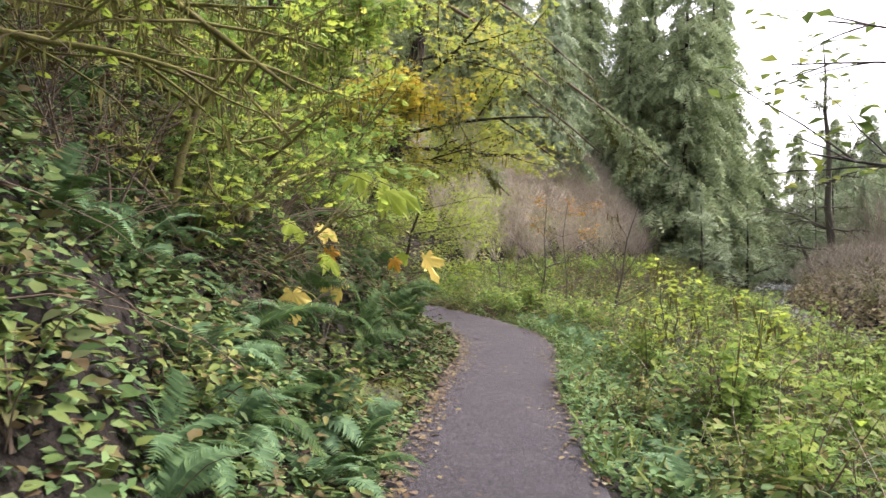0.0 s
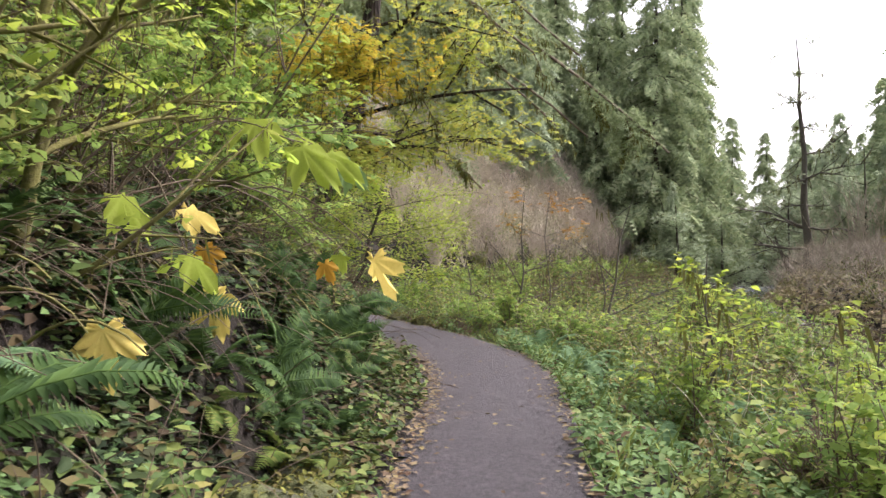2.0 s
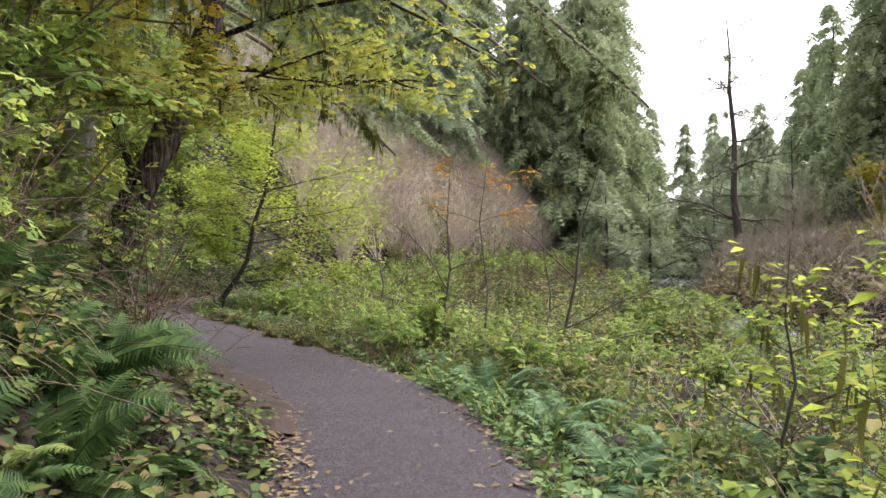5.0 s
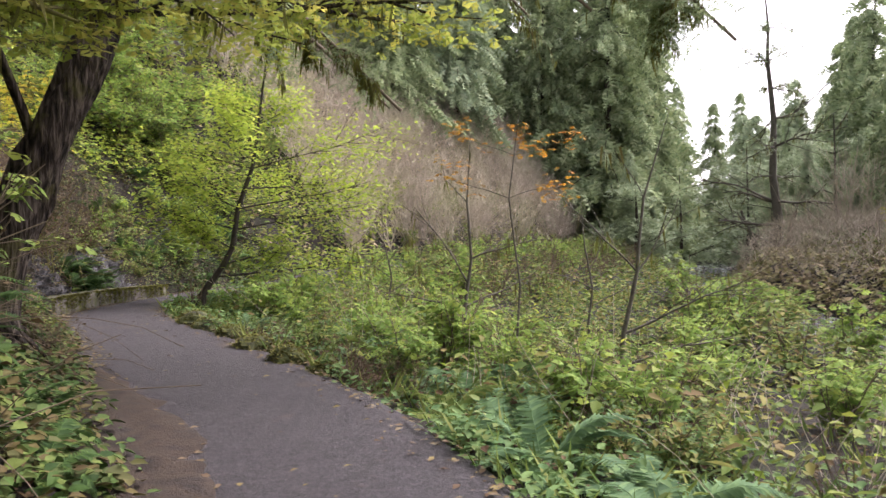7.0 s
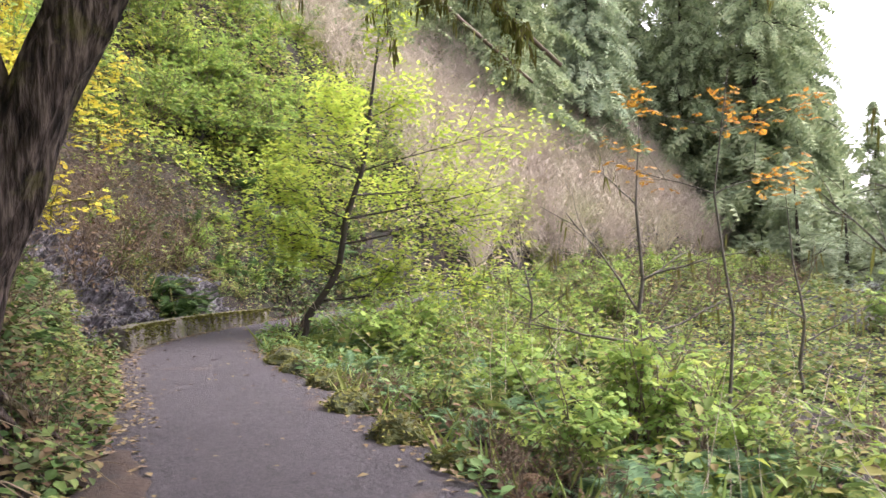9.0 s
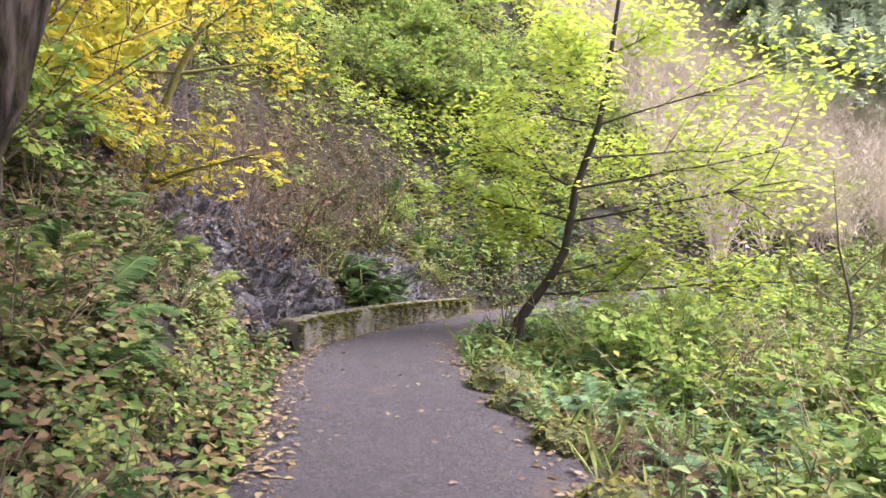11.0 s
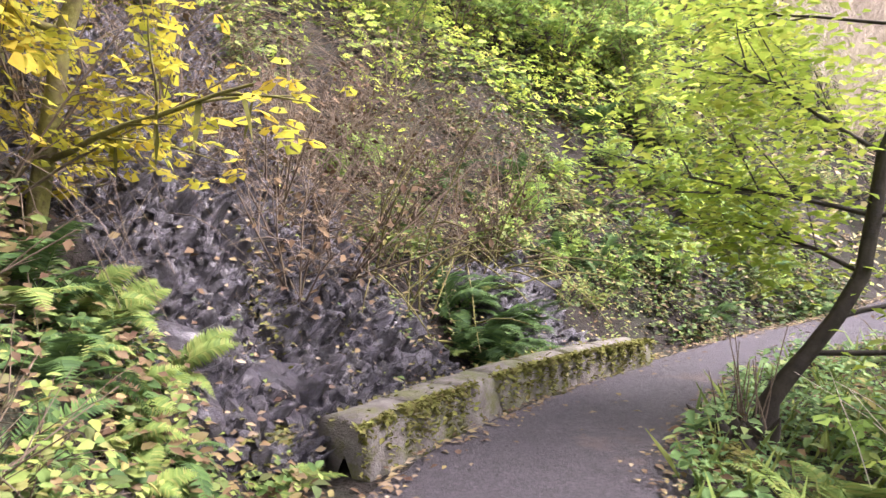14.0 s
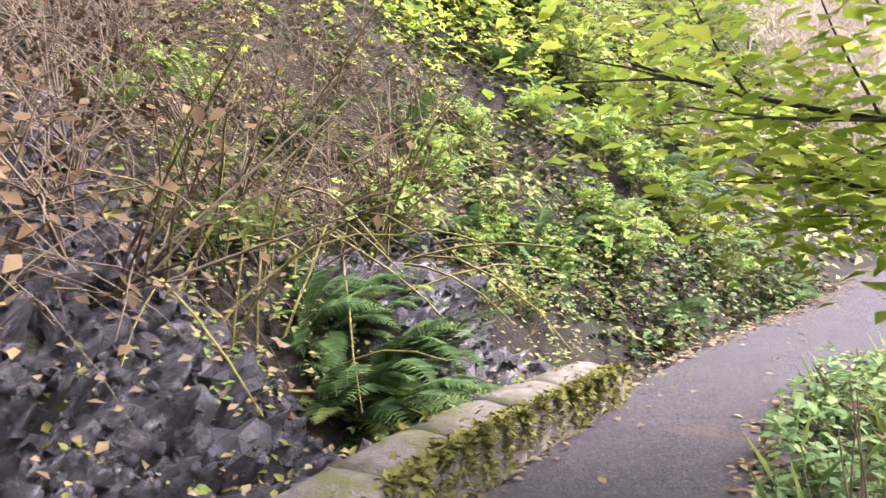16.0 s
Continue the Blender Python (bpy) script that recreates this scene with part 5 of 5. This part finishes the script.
# large single leaves that hang over the trail
bush = base("bigleaf_maple_sprout", (-1.75, 7.0, gz(-1.75, 7.0)), "maple sprout with large drooping green and yellow leaves", "shrub")
o = np.array(bush.location)
for x, y, z, s, d, n_, mat in [(-1.22, 6.04, 1.22, 0.34, (0.15, -0.35, -1), (0.1, -1, 0.2), M_bigyellow), (-1.05, 7.1, 1.30, 0.34, (0.3, -0.2, -1), (0.3, -1, 0.2), M_bigyellow), (-0.2, 7.96, 1.52, 0.40, (0.12, -0.15, -1), (-0.75, -0.6, 0.2), M_bigyellow),
                               (-1.62, 6.25, 1.2, 0.24, (0.7, -0.2, -0.7), (0.2, -0.6, 0.6), M_bigyellow), (-1.1, 6.77, 1.5, 0.32, (0.9, -0.1, -0.6), (0.3, -0.3, 0.9), M_lime), (-1.42, 6.66, 1.8, 0.34, (0.9, -0.2, -0.6), (0.2, -0.3, 0.9), M_lime), (-1.2, 7.0, 1.75, 0.3, (1, 0.1, -0.3), (0, -0.6, 1), M_bigyellow),
                               (-0.6, 7.1, 2.12, 0.42, (0.8, -0.4, -0.5), (0.2, -0.7, 0.7), M_lime), (-0.5, 7.6, 2.15, 0.4, (0.9, -0.5, -0.4), (0.2, -0.6, 0.8), M_lime), (-0.85, 7.3, 2.3, 0.4, (0.2, -0.9, -0.5), (0, -0.4, 1), M_lime), (-0.45, 8.05, 2.15, 0.36, (1, 0.1, -0.5), (0.1, -0.7, 0.7), M_cover_blue), (-0.75, 8.2, 2.35, 0.38, (0.6, 0.4, -0.3), (0.1, -0.7, 0.7), M_lime),
                               (-1.7, 5.9, 1.25, 0.22, (-0.6, -0.3, -0.6), (0, -0.8, 0.6), M_bigyellow), (-0.55, 8.1, 1.45, 0.2, (0.5, -0.3, -0.8), (0.2, -0.9, 0.3), M_orange), (-1.1, 7.1, 1.55, 0.22, (0.3, -0.2, -0.9), (0.1, -1, 0.2), M_orange), (-0.4, 8.3, 1.5, 0.24, (-0.7, -0.3, -0.4), (0, -0.6, 0.7), M_lime)]:
    p = np.array((x, y, z)) - o
    leaf = part("leaf", mesh_of("large_leaf", *leaves([p], [d], [n_], s, LEAF_MAPLE), mat), bush, "large lobed maple leaf")
    root = np.array([RNG.uniform(-0.2, 0.2), RNG.uniform(-0.3, 1.2), 0.1])
    t = np.linspace(0, 1, 7)[:, None]
    stalk = root + (p - root) * t + np.array([0, 0, 0.35]) * np.sin(np.pi * t)
    part("stalk", mesh_of("stalk", *tube(stalk, np.linspace(0.008, 0.003, 7), 4), M_twig), leaf)


# ---- small plants, litter and canes: uncountable ----
def cover(name, n, y0, y1, u0, u1, size, mat, tpl, label, height=0.12, skip=None, lift=0.0, power=1.0, category="plants", upright=0.0):
    s = rnd(n, y0, y1)
    sign = 1 if u1 > 0 else -1
    a0, a1 = sorted((abs(u0), abs(u1)))
    u = sign * (a0 + (a1 - a0) * rnd(n, 0, 1) ** power)
    idx = np.searchsorted(LINE[:, 1], s)
    idx = np.clip(idx, 0, len(LINE) - 1)
    w = sign * LINE[idx, 3] + u
    x, y = LINE[idx, 0] - LDIR[idx, 1] * w + rnd(n) * 0.1, LINE[idx, 1] + LDIR[idx, 0] * w + rnd(n) * 0.1
    clump = bumps(x, y, 2.3, 3) + bumps(x, y, 0.9, 5) * 0.7
    keep = clump > rnd(n, -1.7, 1.0)
    uu, _, _ = trail_side(x, y)
    keep &= np.abs(uu) > 0.04
    if skip:
        keep &= ~skip(x, y)
    x, y, clump = x[keep], y[keep], clump[keep]
    h = rnd(len(x), 0, 1) ** 1.5 * height * np.clip(0.6 + 0.35 * clump, 0.2, 1.6)
    z = ground_z(x, y) + lift + h
    D, N = scatter_dirs(len(x), 0.5, 0.05)
    D[:, 2] += upright
    N[:, :2] += rnd((len(x), 2)) * upright
    if sign > 0:
        D[:, 0] += 0.3
        N[:, 0] += 0.6
    tagged(new(name, mesh_of(name, *leaves(np.stack([x, y, z], -1), D, N, rnd(len(x), 0.55, 1.3) * size, tpl), mat)), label, category, kind="stuff")


def seep_v(x, y):
    return (y > 21.5) & (y < 28.5) & (x > -6.8) & (x < -2.4)


def crumbled(x, y):
    """Bare crumbling earth along the outer edge of the bend."""
    u, _, _ = trail_side(x, y)
    return (y > 15.6) & (y < 22.5) & (u > -0.95) & (bumps(x, y, 1.7, 8) > -0.35)


cover("bend_brown_leaves", 9000, 17.5, 22.9, 0.15, 2.4, 0.07, M_dead, LEAF_OVAL, "brown withered leaves on the bank of the bend", 0.45)
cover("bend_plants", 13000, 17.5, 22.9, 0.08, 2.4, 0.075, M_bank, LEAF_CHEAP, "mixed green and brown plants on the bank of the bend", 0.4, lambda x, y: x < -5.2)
cover("near_bank_plants", 30000, 1.2, 6.6, 0.1, 4.2, 0.055, M_cover_blue, LEAF_OVAL, "lush small green leaves on the near bank", 0.3)
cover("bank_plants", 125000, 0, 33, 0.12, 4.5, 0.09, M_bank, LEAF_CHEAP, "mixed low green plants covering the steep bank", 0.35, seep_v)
# Dark leaf layer paints the recess shade onto the bank face.
cover("undercut_leaves", 16000, 5.6, 11.6, 0.6, 1.6, 0.075, M_gloom, LEAF_CHEAP, "small leaves and moss coloured dark for the shade of the undercut bank", 0.22)
cover("bank_plants_high", 45000, 0, 40, 3.5, 11, 0.17, M_shade, LEAF_CHEAP, "green leaves covering the upper hillside", 0.7)
cover("hillside_lime_leaves", 24000, 10, 40, 3.2, 11, 0.13, M_lime, LEAF_MAPLE_SMALL, "bright green and yellow leaves on the upper hillside", 0.9)
cover("slope_brown_leaves", 9000, 20, 36, 2.6, 8, 0.09, M_dead, LEAF_OVAL, "brown withered leaves on the slope", 0.9, seep_v)
cover("slope_lime_leaves", 9000, 26, 38, 2.4, 9, 0.12, M_lime, LEAF_MAPLE_SMALL, "bright leaves on the slope behind the leaning tree", 1.4)
cover("seep_top_leaves", 7000, 21, 30, 4.2, 8.5, 0.12, M_yellowgreen, LEAF_MAPLE_SMALL, "yellow-green leaves above the wet rock", 1.2)
cover("verge_plants", 60000, 0, 33, -0.06, -3.0, 0.085, M_cover_blue, LEAF_CHEAP, "low cool-green leafy plants along the trail edge", 0.34, crumbled, 0, 1.4)
cover("flat_plants", 50000, 0, 36, -1.0, -11.0, 0.12, M_cover, LEAF_CHEAP, "tangled green and yellowing plants on the flat", 0.8)
cover("flat_lime_plants", 4500, 3, 36, -1.5, -8.0, 0.10, M_lime, LEAF_OVAL, "lime-green leaves among the undergrowth", 0.9)
cover("grass_blades", 9000, 0, 33, -0.05, -4.0, 0.3, M_fern_pale, LEAF_BLADE, "thin grass and sedge blades", 0.05, category="grass", upright=1.6)
cover("bank_dead_leaves", 14000, 0, 33, 0.03, 3.5, 0.065, M_dead, LEAF_CHEAP, "brown dead leaves caught on the bank", 0.10, None)
cover("flat_dead_leaves", 16000, 0, 33, -0.03, -5, 0.08, M_dead, LEAF_CHEAP, "brown dead stalks and leaves among the plants", 0.30)
cover("seep_leaves", 2500, 22.6, 28.5, 0.5, 3.6, 0.055, M_litter, LEAF_OVAL, "fallen leaves on the wet rock", 0.12, None, 0.2, category="leaves")
cover("seep_plants", 15000, 21.8, 28.8, 0.5, 3.2, 0.05, M_cover, LEAF_OVAL, "small green plants on the wet rock", 0.12, lambda x, y: (bumps(x, y, 1.1, 4) < 0.2) & (y < 25.7), 0.16)
cover("far_slope_plants", 24000, 33, 62, 0.2, 14, 0.2, M_tan, LEAF_CHEAP, "brown and olive leaves under the far thicket", 0.9)
cover("far_slope_green", 12000, 33, 62, 0.2, 14, 0.2, M_shade, LEAF_CHEAP, "green leaves under the far thicket", 0.7)
cover("far_flat_plants", 16000, 33, 62, -0.2, -9, 0.2, M_cover, LEAF_CHEAP, "green undergrowth on the far flat", 0.8)
cover("hilltop_plants", 16000, 0, 60, 10, 20, 0.3, M_shade, LEAF_CHEAP, "green leaves on the hilltop", 1.0)
n = 26000
i = RNG.integers(0, len(RLINE), n)
i = np.array([int(np.argmin(np.abs(RLINE[:, 1] - v))) for v in np.linspace(-5, 75, 200)])[RNG.integers(0, 200, n)]
o = RLINE[i, 2] + rnd(n, 0.0, 1) ** 1.6 * 16
x, y = RLINE[i, 0] + o, RLINE[i, 1] + rnd(n) * 1.2
D, N = scatter_dirs(n, 0.6, 0)
tagged(new("far_bank_plants", mesh_of("far_bank_plants", *leaves(np.stack([x, y, ground_z(x, y) + rnd(n, 0, 0.8)], -1), D, N, rnd(n, 0.15, 0.4), LEAF_CHEAP), M_tan)), "brown and olive undergrowth on the opposite bank", "plants", kind="stuff")
# moss cushions on the wet rock
P = ROCK_V[RNG.integers(0, len(ROCK_V), 26000)]
P = P[bumps(P[:, 0], P[:, 1], 2.6, 6) > 0.6]
D, N = scatter_dirs(len(P), 0.8, -0.2)
tagged(new("rock_moss", mesh_of("rock_moss", *leaves(P + rnd((len(P), 3)) * 0.02, D, N, rnd(len(P), 0.025, 0.06), LEAF_CHEAP), M_moss)), "olive moss cushions on the wet rock", "moss", kind="stuff")
P = ROCK_V[RNG.integers(0, len(ROCK_V), 1500)]
D, N = scatter_dirs(len(P), 0.4)
N[:, 0] += 0.7
tagged(new("rock_leaves", mesh_of("rock_leaves", *leaves(P + np.array([0.02, 0, 0.02]), D, N, rnd(len(P), 0.03, 0.085), LEAF_OVAL), M_litter)), "curled fallen leaves stuck to the wet rock", "leaves", kind="stuff")
# fallen leaves on the trail, thick along the edges
n = 7500
i = RNG.integers(60, 330, n)
c = np.clip(1 - np.abs(RNG.normal(0, 0.16, n)), -1, 1.1) * np.where(RNG.random(n) < 0.68, 1, -1)
mid = RNG.random(n) < 0.06
c = np.where(mid, rnd(n), c)
w = c * (LINE[i, 3] + 0.07)
f = rnd(n) * 0.14
x, y = LINE[i, 0] - LDIR[i, 1] * w + LDIR[i, 0] * f, LINE[i, 1] + LDIR[i, 0] * w + LDIR[i, 1] * f
D, N = scatter_dirs(n, 0.12)
N[:, :2] *= 0.4
tagged(new("leaf_litter", mesh_of("leaf_litter", *leaves(np.stack([x, y, LINE[i, 2] + 0.022 + 0.0 * x], -1), D, N, rnd(n, 0.03, 0.085), LEAF_OVAL), M_litter)), "curled tan fallen leaves along the trail edges", "leaves", kind="stuff")
# loose grit
n = 8000
i = RNG.integers(140, 330, n)
w = rnd(n) * LINE[i, 3]
f = rnd(n) * 0.14
P = np.stack([LINE[i, 0] - LDIR[i, 1] * w + LDIR[i, 0] * f, LINE[i, 1] + LDIR[i, 0] * w + LDIR[i, 1] * f, LINE[i, 2] + 0.014], -1)
tet = (np.array([(-0.5, -0.4, 0), (0.5, -0.4, 0), (0, 0.6, 0), (0, 0, 0.6)]), np.array([(0, 1, 3), (1, 2, 3), (2, 0, 3)]))
D, N = scatter_dirs(n, 0.05)
tagged(new("gravel", mesh_of("gravel", *leaves(P, D, N, rnd(n, 0.005, 0.016), tet), M_grit)), "loose grit on the trail", "gravel", kind="stuff")


def canes(name, n, pts, length, droop, mat, label, r=0.004, bias=(0.5, 0, 0.6)):
    ch = []
    for _ in range(n):
        x, y = pts()
        d = np.array(bias) + rnd(3) * 0.8
        ch.append(tube(arc((x, y, gz(x, y)), d, RNG.uniform(0.5, 1.2) * length, droop, 6, 0.12), np.linspace(r, r * 0.4, 6), 3))
    tagged(new(name, mesh_of(name, *join(ch), mat)), label, "twigs", kind="stuff")


canes("bank_canes", 700, lambda: side_point(RNG.uniform(2, 21), RNG.uniform(0.7, 4)), 1.2, 1.6, M_twig, "tangled brown canes and dead stalks on the bank")
canes("seep_canes", 1000, lambda: (RNG.uniform(-7.4, -5.3), RNG.uniform(21.8, 29)), 1.5, 1.9, M_twig, "brown bare canes hanging over the wet rock", bias=(0.9, 0, 0.6))
canes("flat_canes", 500, lambda: side_point(RNG.uniform(3, 32), -RNG.uniform(1, 6)), 1.1, 0.5, M_paletwig, "pale dead stalks among the undergrowth", bias=(0, 0, 1.0))
canes("mossy_canes", 60, lambda: (RNG.uniform(-5.2, -4.5), RNG.uniform(25.0, 28.6)), 1.5, 1.4, M_mossbark, "mossy arching stems above the wall", 0.012, (0.5, 0, 0.7))
canes("overhang_canes", 340, lambda: side_point(RNG.uniform(5.2, 12), RNG.uniform(1.3, 2.3)), 0.85, 1.7, M_twig, "brown canes and roots hanging over the undercut bank", 0.004, (0.9, -0.2, 0.45))
canes("overhang_roots", 40, lambda: side_point(RNG.uniform(5.4, 11.5), RNG.uniform(1.15, 1.5)), 0.55, 1.9, M_mossbark, "mossy roots trailing down the undercut bank", 0.010, (0.8, -0.1, 0.2))


def twig_fuzz(name, n, x, y, height, length, mat, label):
    """Fine bare twigs, each a tapered sliver, that rise and spread."""
    D = np.stack([rnd(n) * 0.9, rnd(n) * 0.9, rnd(n, 0.3, 1.0)], -1)
    z = ground_z(x, y) + rnd(n, 0, 1) ** 0.8 * height
    sliver = (np.array([(-0.012, 0, 0), (0.012, 0, 0), (0.03, 0.55, 0.02), (0.05, 1, 0.05)]), np.array([(0, 1, 2), (0, 2, 3)]))
    tagged(new(name, mesh_of(name, *leaves(np.stack([x, y, z], -1), D, rnd((n, 3)), rnd(n, 0.5, 1.2) * length, sliver), mat)), label, "twigs", kind="stuff")


# pale thicket: fine twigs filling the hill nose
n = 60000
pts = np.array([side_point(a, b) for a, b in zip(rnd(3000, 37, 60), rnd(3000, 0.3, 12))])[RNG.integers(0, 3000, n)] + RNG.normal(0, 0.35, (n, 2))
twig_fuzz("thicket_twigs", n, pts[:, 0], pts[:, 1], 2.6, 0.8, M_paletwig, "fine pale leafless twigs of the hillside thicket")
# brown brush on the opposite bank
n = 26000
i = np.array([int(np.argmin(np.abs(RLINE[:, 1] - v))) for v in np.linspace(12, 66, 200)])[RNG.integers(0, 200, n)]
x, y = RLINE[i, 0] + RLINE[i, 2] + rnd(n, -0.1, 11), RLINE[i, 1] + rnd(n) * 1.2
twig_fuzz("far_bank_twigs", n, x, y, 2.2, 0.9, M_paletwig, "leafless brown brush on the opposite bank")
for p in bare:
    drop(p)
